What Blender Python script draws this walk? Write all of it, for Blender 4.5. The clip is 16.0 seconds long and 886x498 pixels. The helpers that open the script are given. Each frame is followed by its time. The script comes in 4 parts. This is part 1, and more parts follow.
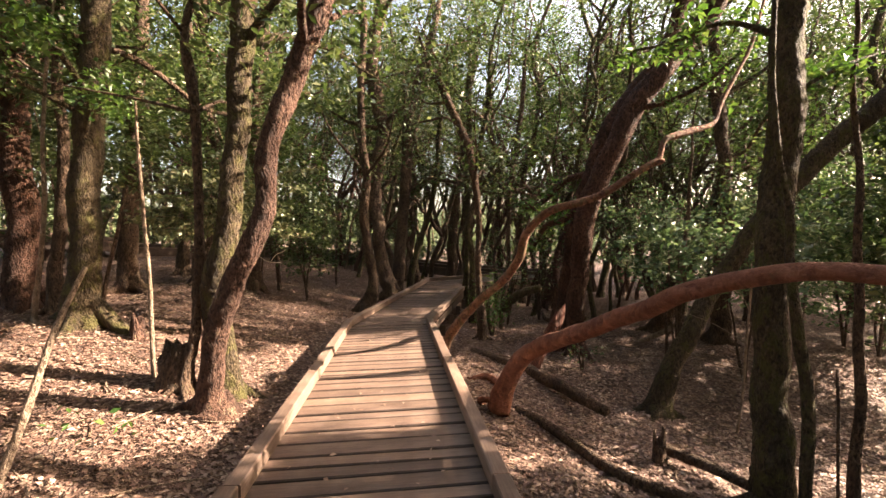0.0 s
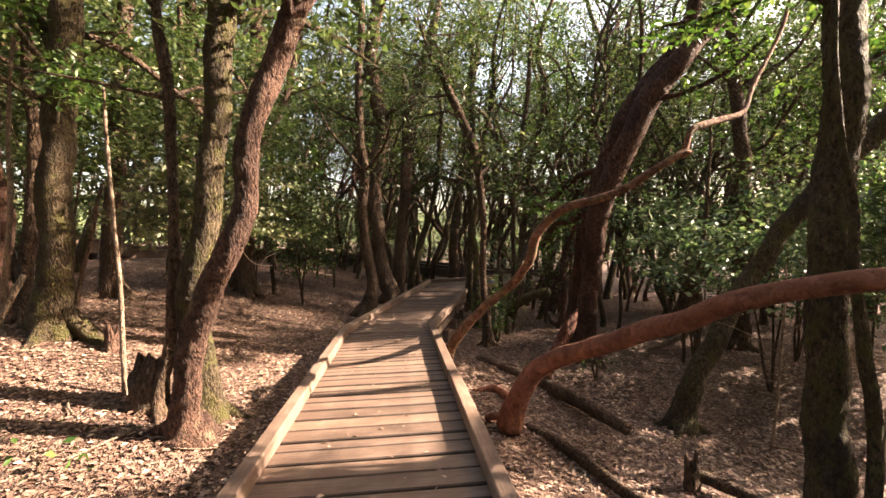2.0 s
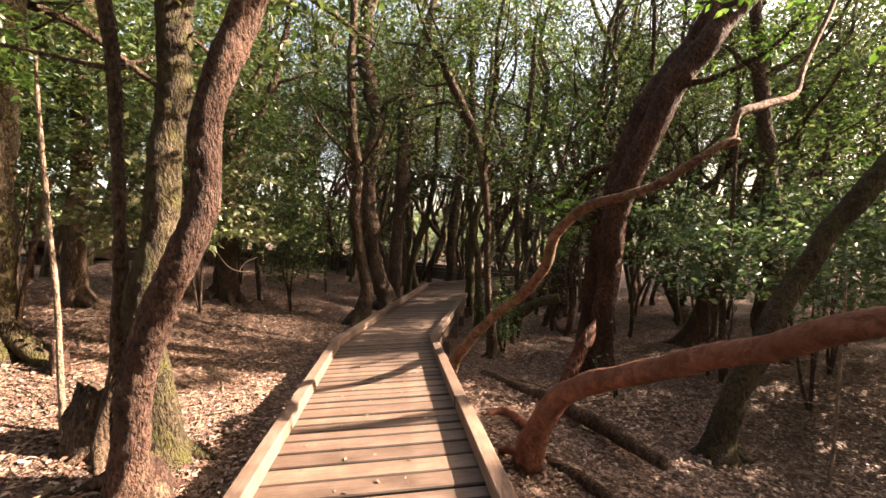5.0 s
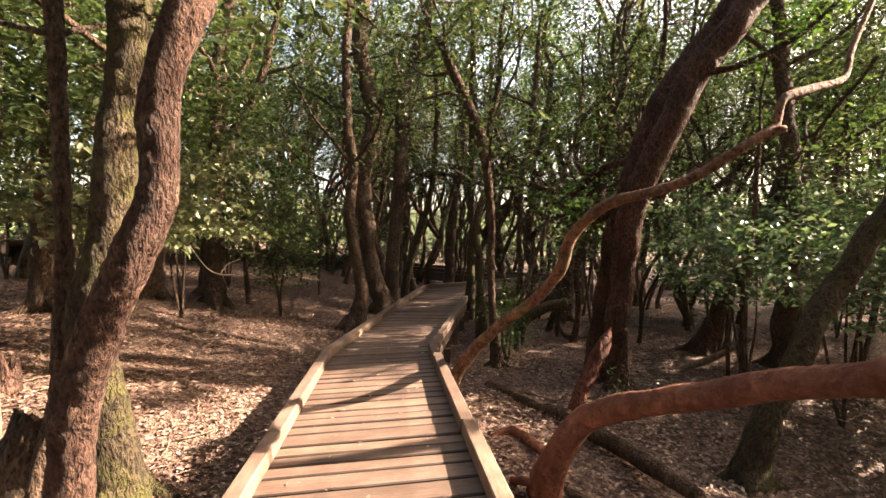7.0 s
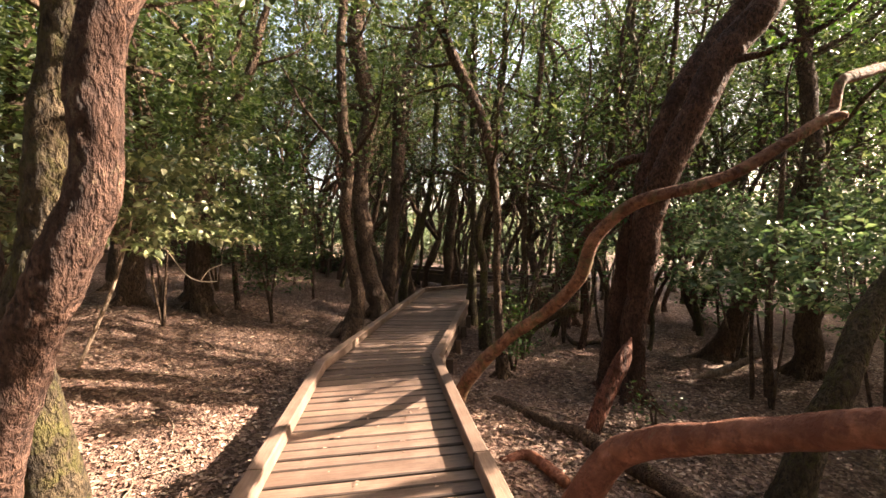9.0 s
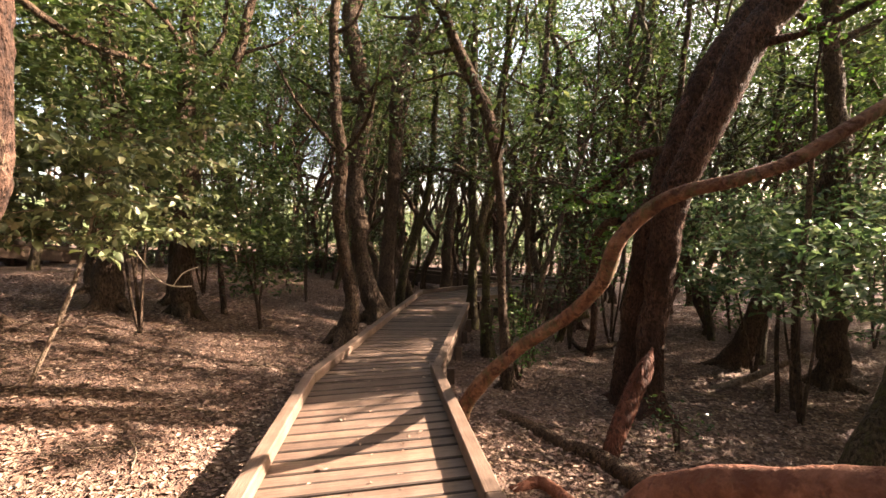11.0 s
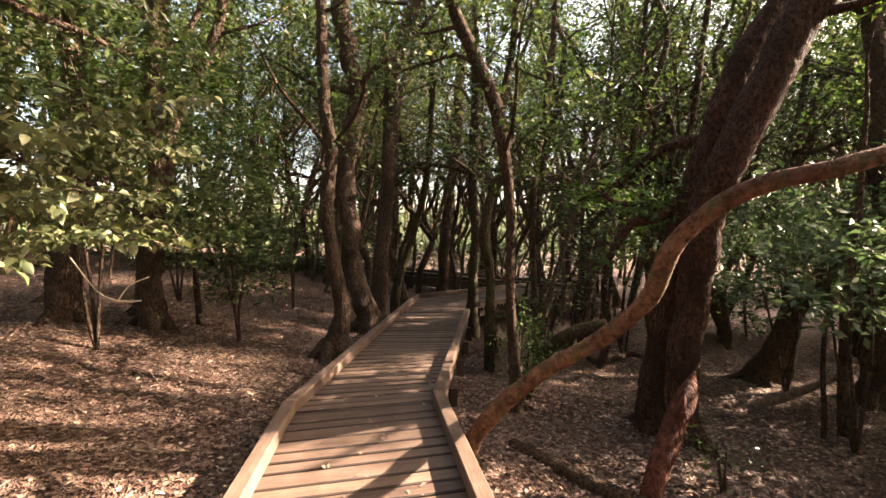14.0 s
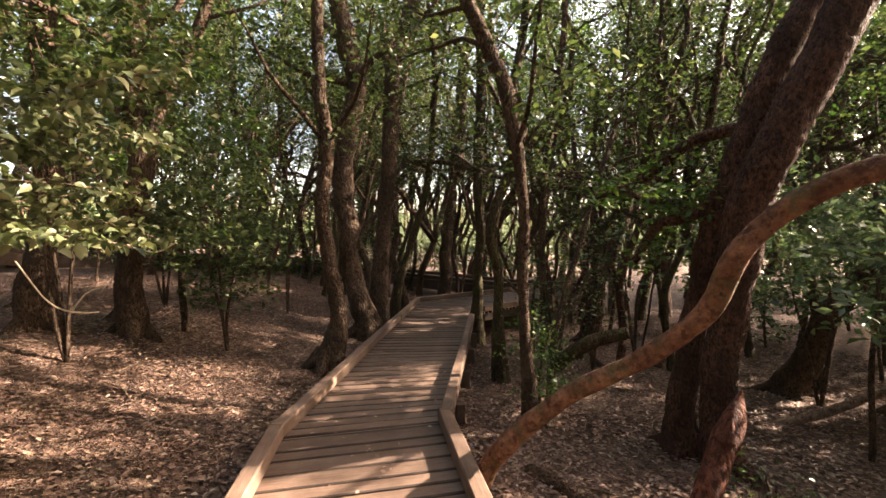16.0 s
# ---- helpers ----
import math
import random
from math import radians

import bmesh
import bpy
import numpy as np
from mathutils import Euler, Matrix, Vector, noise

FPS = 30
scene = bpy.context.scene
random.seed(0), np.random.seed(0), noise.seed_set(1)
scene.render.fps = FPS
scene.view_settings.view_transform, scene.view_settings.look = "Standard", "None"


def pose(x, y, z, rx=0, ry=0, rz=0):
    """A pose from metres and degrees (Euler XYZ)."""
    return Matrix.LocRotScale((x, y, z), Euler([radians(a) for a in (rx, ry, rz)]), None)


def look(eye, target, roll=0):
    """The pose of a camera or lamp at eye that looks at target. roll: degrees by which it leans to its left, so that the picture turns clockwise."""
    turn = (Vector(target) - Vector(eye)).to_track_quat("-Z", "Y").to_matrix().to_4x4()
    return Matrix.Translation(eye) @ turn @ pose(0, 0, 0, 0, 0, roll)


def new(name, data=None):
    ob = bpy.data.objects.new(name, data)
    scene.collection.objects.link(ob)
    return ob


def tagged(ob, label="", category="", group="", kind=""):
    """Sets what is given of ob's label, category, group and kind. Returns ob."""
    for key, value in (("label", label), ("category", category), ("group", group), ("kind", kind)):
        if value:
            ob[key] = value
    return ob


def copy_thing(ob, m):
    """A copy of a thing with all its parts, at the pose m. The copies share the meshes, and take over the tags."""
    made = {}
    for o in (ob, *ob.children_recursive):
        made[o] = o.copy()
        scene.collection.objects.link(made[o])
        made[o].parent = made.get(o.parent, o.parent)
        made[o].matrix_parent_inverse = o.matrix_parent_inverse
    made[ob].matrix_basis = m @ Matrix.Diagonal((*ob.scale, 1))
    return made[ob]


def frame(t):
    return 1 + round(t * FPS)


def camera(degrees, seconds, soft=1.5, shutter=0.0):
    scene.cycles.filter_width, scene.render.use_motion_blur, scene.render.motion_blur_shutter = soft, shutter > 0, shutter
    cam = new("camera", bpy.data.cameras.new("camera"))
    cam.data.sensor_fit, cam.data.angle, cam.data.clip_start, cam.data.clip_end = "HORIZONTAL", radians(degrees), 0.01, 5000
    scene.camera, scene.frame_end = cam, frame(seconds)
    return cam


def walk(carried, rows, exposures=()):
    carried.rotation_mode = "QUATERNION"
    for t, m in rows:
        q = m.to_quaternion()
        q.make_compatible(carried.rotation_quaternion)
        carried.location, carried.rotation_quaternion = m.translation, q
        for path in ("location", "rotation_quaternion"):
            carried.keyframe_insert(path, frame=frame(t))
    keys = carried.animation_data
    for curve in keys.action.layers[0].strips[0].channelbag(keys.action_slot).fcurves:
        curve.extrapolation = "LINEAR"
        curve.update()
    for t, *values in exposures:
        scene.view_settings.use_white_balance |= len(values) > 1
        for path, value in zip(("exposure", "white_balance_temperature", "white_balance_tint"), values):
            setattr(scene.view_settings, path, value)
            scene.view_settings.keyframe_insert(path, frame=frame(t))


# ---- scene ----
cam = camera(88.3, 16.0)
METRES, EYE, TILT, LEAN, TURN = 3.87, 1.45, -1.5, 0.0, 0.0
ROWS = [
    (0.0, 0.0, 0.0, 0.0, -0.0, -0.0, -0.0),
    (0.5, -0.003, 0.0289, -0.001, -0.05, 0.02, 0.04),
    (1.0, -0.0053, 0.0632, 0.0024, 0.01, -0.03, 0.15),
    (1.5, -0.0059, 0.0931, 0.0043, 0.08, -0.01, 0.23),
    (2.0, -0.0091, 0.1226, 0.0037, 0.08, 0.06, 0.18),
    (2.5, -0.0136, 0.1521, 0.0014, 0.03, 0.06, 0.16),
    (3.0, -0.0216, 0.1866, 0.004, -0.03, 0.04, 0.12),
    (3.5, -0.0287, 0.2162, 0.0084, -0.14, -0.01, 0.1),
    (4.0, -0.0335, 0.2452, 0.0101, -0.36, 0.12, 0.16),
    (6.5, -0.0435, 0.3987, 0.0168, -0.93, 0.14, 0.17),
    (7.0, -0.0511, 0.4328, 0.017, -1.08, 0.15, 0.09),
    (7.5, -0.0602, 0.4651, 0.0227, -1.23, 0.11, 0.05),
    (8.0, -0.0677, 0.4963, 0.025, -1.35, 0.09, 0.1),
    (8.5, -0.072, 0.5238, 0.0246, -1.47, 0.1, 0.14),
    (9.0, -0.0712, 0.5558, 0.025, -1.56, 0.22, 0.22),
    (11.5, -0.0855, 0.7096, 0.0295, -2.02, 0.19, 0.09),
    (12.0, -0.0917, 0.7402, 0.0335, -2.11, 0.19, 0.07),
    (12.5, -0.0947, 0.7664, 0.0353, -2.29, 0.32, 0.16),
    (13.0, -0.0965, 0.7973, 0.0349, -2.55, 0.4, 0.17),
    (13.5, -0.096, 0.8279, 0.0366, -2.68, 0.31, 0.18),
    (14.0, -0.0954, 0.8613, 0.0396, -2.69, 0.23, 0.21),
    (14.5, -0.0952, 0.8892, 0.0407, -2.68, 0.28, 0.28),
    (15.0, -0.0976, 0.9201, 0.0382, -2.66, 0.31, 0.26),
    (15.5, -0.1021, 0.9519, 0.0377, -2.74, 0.34, 0.25),
    (16.0, -0.1089, 0.9877, 0.0426, -2.79, 0.34, 0.15),
]
walk(cam, [(t, pose(0, 0, EYE, TILT, LEAN, TURN) @ pose(METRES * x, METRES * y, METRES * z, 90 + pitch, roll, yaw)) for t, x, y, z, yaw, pitch, roll in ROWS], exposures=[(0, 2.86, 8200, 20), (9, 2.93, 8200, 20), (16, 3.0, 8200, 20)])
SUN, SKY = 5.0, 0.1
# ---------------------------------------------------------------- light
SUN_ELEV, SUN_AZ = 30.0, 8.0          # degrees; azimuth counted from +x towards +y
world = bpy.data.worlds.new("sky")
scene.world = world
world.use_nodes = True
wn = world.node_tree
sky = wn.nodes.new("ShaderNodeTexSky")
sky.sky_type, sky.sun_disc = "NISHITA", False
sky.dust_density, sky.ozone_density = 4.0, 0.6
sky.sun_elevation, sky.sun_rotation = radians(SUN_ELEV), radians(90 - SUN_AZ)
wn.links.new(sky.outputs[0], wn.nodes["Background"].inputs[0])
wn.nodes["Background"].inputs[1].default_value = SKY
sun = new("sun", bpy.data.lights.new("sun", "SUN"))
sun.data.energy, sun.data.angle, sun.data.color = SUN, radians(0.55), (1.0, 0.95, 0.87)
sun_way = Vector((math.cos(radians(SUN_ELEV)) * math.cos(radians(SUN_AZ)), math.cos(radians(SUN_ELEV)) * math.sin(radians(SUN_AZ)), math.sin(radians(SUN_ELEV))))
sun.matrix_world = look(sun_way * 60, (0, 0, 0))

# ---------------------------------------------------------------- materials


def material(name):
    m = bpy.data.materials.new(name)
    m.use_nodes = True
    return m, m.node_tree, m.node_tree.nodes["Principled BSDF"]


def node(tree, kind, **values):
    n = tree.nodes.new(kind)
    for key, value in values.items():
        n.inputs[key].default_value = value
    return n


def ramp(tree, source, stops):
    n = tree.nodes.new("ShaderNodeValToRGB")
    while len(n.color_ramp.elements) < len(stops):
        n.color_ramp.elements.new(0.5)
    for e, (at, colour) in zip(n.color_ramp.elements, stops):
        e.position, e.color = at, (*colour, 1)
    tree.links.new(source, n.inputs[0])
    return n.outputs[0]


def mixed(tree, factor, a, b, blend="MIX"):
    n = tree.nodes.new("ShaderNodeMix")
    n.data_type, n.blend_type = "RGBA", blend
    for socket, value in ((n.inputs[0], factor), (n.inputs[6], a), (n.inputs[7], b)):
        if isinstance(value, bpy.types.NodeSocket):
            tree.links.new(value, socket)
        else:
            socket.default_value = value if isinstance(value, (int, float)) else (*value, 1)
    return n.outputs[2]


def coords(tree, scale, kind="Object"):
    c = tree.nodes.new("ShaderNodeTexCoord")
    m = tree.nodes.new("ShaderNodeMapping")
    m.inputs["Scale"].default_value = scale
    tree.links.new(c.outputs[kind], m.inputs[0])
    return m.outputs[0]


def noise_of(tree, where, scale, detail=4.0, rough=0.6):
    n = node(tree, "ShaderNodeTexNoise", Scale=scale, Detail=detail, Roughness=rough)
    tree.links.new(where, n.inputs["Vector"])
    return n.outputs[0]


def bump(tree, shader, height, strength, distance):
    b = node(tree, "ShaderNodeBump", Strength=strength, Distance=distance)
    tree.links.new(height, b.inputs["Height"])
    tree.links.new(b.outputs[0], shader.inputs["Normal"])


def bark(name, dark, light, green, moss_at, relief=0.03, flake_size=1.0, streak=0.5):
    """Flaking bark: deep pits between small scales, paler worn ridges, and moss or lichen in ragged patches."""
    m, t, p = material(name)
    where = coords(t, (1, 1, streak))
    fine = noise_of(t, where, 60 * flake_size, 8, 0.75)
    mid = noise_of(t, where, 26 * flake_size, 4, 0.65)
    holes = noise_of(t, where, 44 * flake_size, 3, 0.6)
    broad = noise_of(t, coords(t, (1, 1, 0.6)), 2.6, 3)
    tone = t.nodes.new("ShaderNodeMath")
    tone.operation = "MULTIPLY_ADD"
    tone.inputs[1].default_value = 0.55
    t.links.new(fine, tone.inputs[0])
    half = t.nodes.new("ShaderNodeMath")
    half.operation = "MULTIPLY"
    half.inputs[1].default_value = 0.45
    t.links.new(mid, half.inputs[0]), t.links.new(half.outputs[0], tone.inputs[2])
    worn = tuple(min(1.0, c * 1.55 + 0.02) for c in light)
    base = ramp(t, tone.outputs[0], [(0.36, dark), (0.5, light), (0.64, worn)])
    pits = ramp(t, holes, [(0.38, (0.85, 0.85, 0.85)), (0.48, (0, 0, 0))])
    base = mixed(t, pits, base, dark)
    base = mixed(t, ramp(t, broad, [(0.38, (0.6, 0.6, 0.6)), (0.56, (0, 0, 0))]), base, dark)
    patches = noise_of(t, coords(t, (1, 1, 0.7)), 6.5, 9, 0.78)
    cover = ramp(t, patches, [(moss_at, (0, 0, 0)), (min(moss_at + 0.1, 1.0), (0.9, 0.9, 0.9))])
    tuft = mixed(t, fine, tuple(c * 0.4 for c in green), tuple(c * 1.5 for c in green))
    t.links.new(mixed(t, cover, base, tuft), p.inputs["Base Color"])
    p.inputs["Roughness"].default_value = 0.85
    p.inputs["Specular IOR Level"].default_value = 0.25
    edge = ramp(t, holes, [(0.34, (0, 0, 0)), (0.56, (0.7, 0.7, 0.7))])
    rise = t.nodes.new("ShaderNodeMath")
    rise.operation = "ADD"
    t.links.new(edge, rise.inputs[0]), t.links.new(tone.outputs[0], rise.inputs[1])
    lift = t.nodes.new("ShaderNodeMath")
    lift.operation = "MULTIPLY_ADD"
    lift.inputs[1].default_value = 0.7
    t.links.new(mid, lift.inputs[0]), t.links.new(rise.outputs[0], lift.inputs[2])
    bump(t, p, lift.outputs[0], 1.0, relief)
    return m


red_bark = bark("red_bark", (0.028, 0.013, 0.009), (0.112, 0.058, 0.039), (0.23, 0.18, 0.115), 0.57)
brown_bark = bark("brown_bark", (0.03, 0.018, 0.012), (0.11, 0.068, 0.043), (0.1, 0.085, 0.032), 0.58)
moss_bark = bark("moss_bark", (0.02, 0.014, 0.008), (0.078, 0.054, 0.03), (0.076, 0.068, 0.02), 0.49)
grey_bark = bark("grey_bark", (0.11, 0.075, 0.05), (0.25, 0.18, 0.13), (0.2, 0.17, 0.09), 0.62, 0.015)
peeled_bark = bark("peeled_bark", (0.11, 0.038, 0.023), (0.19, 0.074, 0.044), (0.15, 0.085, 0.055), 0.58, 0.012, 0.28, 1.0)
limb_bark = bark("limb_bark", (0.07, 0.028, 0.018), (0.2, 0.098, 0.058), (0.11, 0.09, 0.042), 0.52, 0.014, 0.4, 1.0)
shade_bark = bark("shade_bark", (0.024, 0.012, 0.008), (0.1, 0.047, 0.03), (0.13, 0.085, 0.045), 0.62, 0.035)
snag_bark = bark("snag_bark", (0.04, 0.014, 0.009), (0.15, 0.052, 0.03), (0.13, 0.09, 0.05), 0.62, 0.02, 0.8, 0.25)
dead_wood = bark("dead_wood", (0.5, 0.4, 0.3), (0.6, 0.5, 0.38), (0.45, 0.36, 0.25), 0.7, 0.004)


def leaf_material(name, stops, see_through=0.4, rough=0.42):
    m, t, p = material(name)
    g = t.nodes.new("ShaderNodeNewGeometry")
    colour = ramp(t, g.outputs["Random Per Island"], stops)
    t.links.new(colour, p.inputs["Base Color"])
    p.inputs["Roughness"].default_value = rough
    if see_through:
        back = t.nodes.new("ShaderNodeBsdfTranslucent")
        t.links.new(mixed(t, 1.0, colour, (0.76, 0.85, 0.56), "MULTIPLY"), back.inputs[0])
        mix = t.nodes.new("ShaderNodeMixShader")
        mix.inputs[0].default_value = see_through
        t.links.new(p.outputs[0], mix.inputs[1]), t.links.new(back.outputs[0], mix.inputs[2])
        t.links.new(mix.outputs[0], t.nodes["Material Output"].inputs[0])
    return m


leaf_dark = leaf_material("laurel_leaf", [(0, (0.038, 0.066, 0.024)), (0.5, (0.07, 0.102, 0.038)), (0.85, (0.122, 0.15, 0.06)), (1, (0.23, 0.235, 0.125))], 0.46, 0.3)
leaf_fresh = leaf_material("fresh_leaf", [(0, (0.035, 0.085, 0.02)), (0.6, (0.075, 0.145, 0.032)), (1, (0.16, 0.215, 0.065))], 0.45)
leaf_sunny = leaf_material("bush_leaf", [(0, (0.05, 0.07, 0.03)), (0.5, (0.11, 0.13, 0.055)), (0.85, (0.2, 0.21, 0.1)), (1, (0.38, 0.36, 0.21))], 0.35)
leaf_cool = leaf_material("glossy_leaf", [(0, (0.055, 0.1, 0.05)), (0.5, (0.1, 0.155, 0.08)), (0.85, (0.19, 0.24, 0.135)), (1, (0.3, 0.33, 0.2))], 0.35, 0.24)
leaf_far = leaf_material("far_leaf", [(0, (0.03, 0.05, 0.018)), (0.6, (0.06, 0.085, 0.03)), (1, (0.14, 0.15, 0.07))], 0.45, 0.6)
leaf_fallen = leaf_material("fallen_leaf", [(0, (0.1, 0.05, 0.036)), (0.4, (0.19, 0.108, 0.078)), (0.75, (0.28, 0.178, 0.132)), (0.95, (0.38, 0.27, 0.205)), (1, (0.5, 0.39, 0.3))], 0, 0.55)


def litter_ground():
    m, t, p = material("leaf_litter_ground")
    where = coords(t, (1, 1, 1))
    v = node(t, "ShaderNodeTexVoronoi", Scale=26.0)
    t.links.new(where, v.inputs["Vector"])
    w = node(t, "ShaderNodeTexVoronoi", Scale=60.0)
    t.links.new(where, w.inputs["Vector"])
    split = t.nodes.new("ShaderNodeSeparateColor")
    t.links.new(v.outputs["Color"], split.inputs[0])
    leaves = ramp(t, split.outputs[0], [(0, (0.085, 0.046, 0.032)), (0.5, (0.16, 0.09, 0.064)), (0.85, (0.25, 0.155, 0.112)), (1, (0.38, 0.27, 0.2))])
    soil = ramp(t, noise_of(t, where, 1.1, 5), [(0.35, (0.55, 0.5, 0.46)), (0.65, (1, 1, 1))])
    t.links.new(mixed(t, 1.0, leaves, soil, "MULTIPLY"), p.inputs["Base Color"])
    p.inputs["Roughness"].default_value = 0.8
    s = t.nodes.new("ShaderNodeMath")
    s.operation = "ADD"
    t.links.new(v.outputs["Distance"], s.inputs[0]), t.links.new(w.outputs["Distance"], s.inputs[1])
    bump(t, p, s.outputs[0], 1.0, 0.03)
    return m


def timber(name, dark, light, stretch):
    m, t, p = material(name)
    grain = noise_of(t, coords(t, stretch), 9, 7, 0.65)
    dirt = noise_of(t, coords(t, (1, 1, 1)), 2.6, 5, 0.65)
    o = t.nodes.new("ShaderNodeObjectInfo")
    base = ramp(t, grain, [(0.3, dark), (0.7, light)])
    each = ramp(t, o.outputs["Random"], [(0, (0.62, 0.59, 0.56)), (0.35, (0.88, 0.85, 0.82)), (0.7, (0.94, 0.93, 0.92)), (1, (1.18, 1.13, 1.06))])
    base = mixed(t, 1.0, base, each, "MULTIPLY")
    stain = ramp(t, dirt, [(0.35, (0.62, 0.55, 0.5)), (0.6, (1, 1, 1))])
    t.links.new(mixed(t, 1.0, base, stain, "MULTIPLY"), p.inputs["Base Color"])
    p.inputs["Roughness"].default_value = 0.68
    bump(t, p, grain, 0.5, 0.006)
    return m


ground_mat = litter_ground()
plank_wood = timber("plank_wood", (0.112, 0.072, 0.054), (0.222, 0.15, 0.115), (0.5, 7, 7))
kerb_wood = timber("kerb_wood", (0.135, 0.088, 0.066), (0.245, 0.168, 0.128), (0.5, 7, 7))
# Dark wood for plank sides: the shade inside the seams, put into colour.
seam_shade = timber("seam_shade", (0.03, 0.018, 0.013), (0.075, 0.046, 0.033), (0.5, 7, 7))
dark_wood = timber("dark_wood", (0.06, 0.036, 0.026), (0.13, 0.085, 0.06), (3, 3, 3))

# ---------------------------------------------------------------- helpers of shape


def mesh_of(name, verts, faces, mat, smooth=False):
    me = bpy.data.meshes.new(name)
    me.from_pydata([tuple(map(float, v)) for v in verts], [], faces)
    me.materials.append(mat)
    if smooth:
        me.polygons.foreach_set("use_smooth", [True] * len(me.polygons))
    me.update()
    return me


def part_of(name, me, parent, label=""):
    ob = new(name, me)
    ob.parent = parent
    if label:
        tagged(ob, label)
    return ob


def spline(points, step):
    """Catmull-Rom through rows of numbers, cut about every step."""
    p = np.array(points, float)
    q = np.vstack([2 * p[0] - p[1], p, 2 * p[-1] - p[-2]])
    out = []
    for i in range(1, len(q) - 2):
        n = max(2, int(np.linalg.norm(q[i + 1, :3] - q[i, :3]) / step))
        for s in np.arange(n) / n:
            a, b, c, d = q[i - 1 : i + 3]
            out.append(0.5 * (2 * b + (c - a) * s + (2 * a - 5 * b + 4 * c - d) * s**2 + (3 * b - a - 3 * c + d) * s**3))
    return np.array(out + [p[-1]])


def tube(points, sides=12, step=0.08, rough=0.1, seed=0.0, bulge=4.0, lumps=0.0):
    """A closed, uneven round stem along rows of x, y, z, radius."""
    path = spline(points, step)
    verts, faces = [], []
    side = Vector((1, 0, 0))
    for i, row in enumerate(path):
        ahead = Vector(path[min(i + 1, len(path) - 1), :3] - path[max(i - 1, 0), :3]).normalized()
        side = (side - ahead * side.dot(ahead)).normalized()
        up = ahead.cross(side)
        for k in range(sides):
            a = 2 * math.pi * k / sides
            way = side * math.cos(a) + up * math.sin(a)
            c = Vector(row[:3]) + noise.noise_vector(Vector(row[:3]) * 1.9 + Vector((seed, 0, 0))) * row[3] * 0.4
            w = noise.noise((c + way * row[3]) * bulge + Vector((seed, 0, 0))) + 0.5 * noise.noise((c + way * row[3]) * bulge * 5.5 + Vector((0, seed, 0)))
            w += 0.5 * math.sin(3 * a + seed + 0.8 * noise.noise(c * 1.3)) * 0.5
            r = max(row[3], 0.002) * (1 + rough * w)
            if lumps:
                p = c + way * r
                q = Vector((p.x, p.y, p.z * 0.6))
                r += lumps * (noise.noise(q * 24) + 0.7 * abs(noise.noise(q * 47)))
            verts.append(c + way * r)
    for i in range(len(path) - 1):
        for k in range(sides):
            a, b = i * sides + k, i * sides + (k + 1) % sides
            faces.append((a, b, b + sides, a + sides))
    faces.append(tuple(range(sides))[::-1])
    faces.append(tuple(range((len(path) - 1) * sides, len(path) * sides)))
    return verts, faces


def stem_mesh(points, mat, sides=12, step=0.08, rough=0.1, seed=0.0, lumps=0.0):
    return mesh_of("stem", *tube(points, sides, step, rough, seed, 4.0, lumps), mat, True)


def leaf_mesh(centres, spread, each, size, mat, rng, flat=0.65, lying=False, droop=0.25, broad=1.0):
    """Many small folded leaves round the centres, in one mesh."""
    c = np.repeat(np.asarray(centres, float), each, axis=0)
    n = len(c)
    r = np.repeat(np.broadcast_to(np.asarray(spread, float), (len(centres),)), each)
    c = c + rng.normal(size=(n, 3)) * (r[:, None] * 0.55) * (1, 1, flat)
    way = rng.normal(size=(n, 3)) * (1, 1, 0.45) - (0, 0, droop)
    way /= np.linalg.norm(way, axis=1)[:, None]
    top = rng.normal(size=(n, 3)) * 0.55 + (0, 0, 1)
    if lying:
        way[:, 2] = rng.normal(size=n) * 0.16
        top = rng.normal(size=(n, 3)) * 0.22 + (0, 0, 1)
    across = np.cross(way, top)
    across /= np.linalg.norm(across, axis=1)[:, None]
    top = np.cross(across, way)
    long = size * rng.uniform(0.65, 1.25, n)[:, None]
    wide = long * rng.uniform(0.2, 0.28, n)[:, None] * broad
    if broad > 1:
        lift = top * wide * 0.35
        corners = [c, c + way * long * 0.28 + across * wide * 0.9 + lift, c + way * long * 0.62 + across * wide * 0.8 + lift, c + way * long - top * long * 0.15, c + way * long * 0.62 - across * wide * 0.8 + lift, c + way * long * 0.28 - across * wide * 0.9 + lift, c + way * long * 0.5]
        verts = np.stack(corners, 1).reshape(-1, 3)
        start = 7 * np.arange(n)[:, None, None]
        fan = np.array([(6, k, (k + 1) % 6) for k in range(6)])[None]
        me = bpy.data.meshes.new("leaves")
        me.vertices.add(7 * n), me.loops.add(18 * n), me.polygons.add(6 * n)
        me.vertices.foreach_set("co", verts.ravel())
        me.loops.foreach_set("vertex_index", (start + fan).ravel())
        me.polygons.foreach_set("loop_start", np.arange(0, 18 * n, 3))
        me.materials.append(mat)
        me.update(calc_edges=True)
        return me
    v = np.stack([c, c + way * long * 0.5 + across * wide + top * wide * 0.45, c + way * long, c + way * long * 0.5 - across * wide + top * wide * 0.45], 1).reshape(-1, 3)
    base = 4 * np.arange(n)[:, None]
    f = np.stack([base + (0, 1, 2), base + (0, 2, 3)], 1).reshape(-1)
    me = bpy.data.meshes.new("leaves")
    me.vertices.add(4 * n), me.loops.add(6 * n), me.polygons.add(2 * n)
    me.vertices.foreach_set("co", v.ravel())
    me.loops.foreach_set("vertex_index", f.ravel())
    me.polygons.foreach_set("loop_start", np.arange(0, 6 * n, 3))
    me.materials.append(mat)
    me.update(calc_edges=True)
    return me


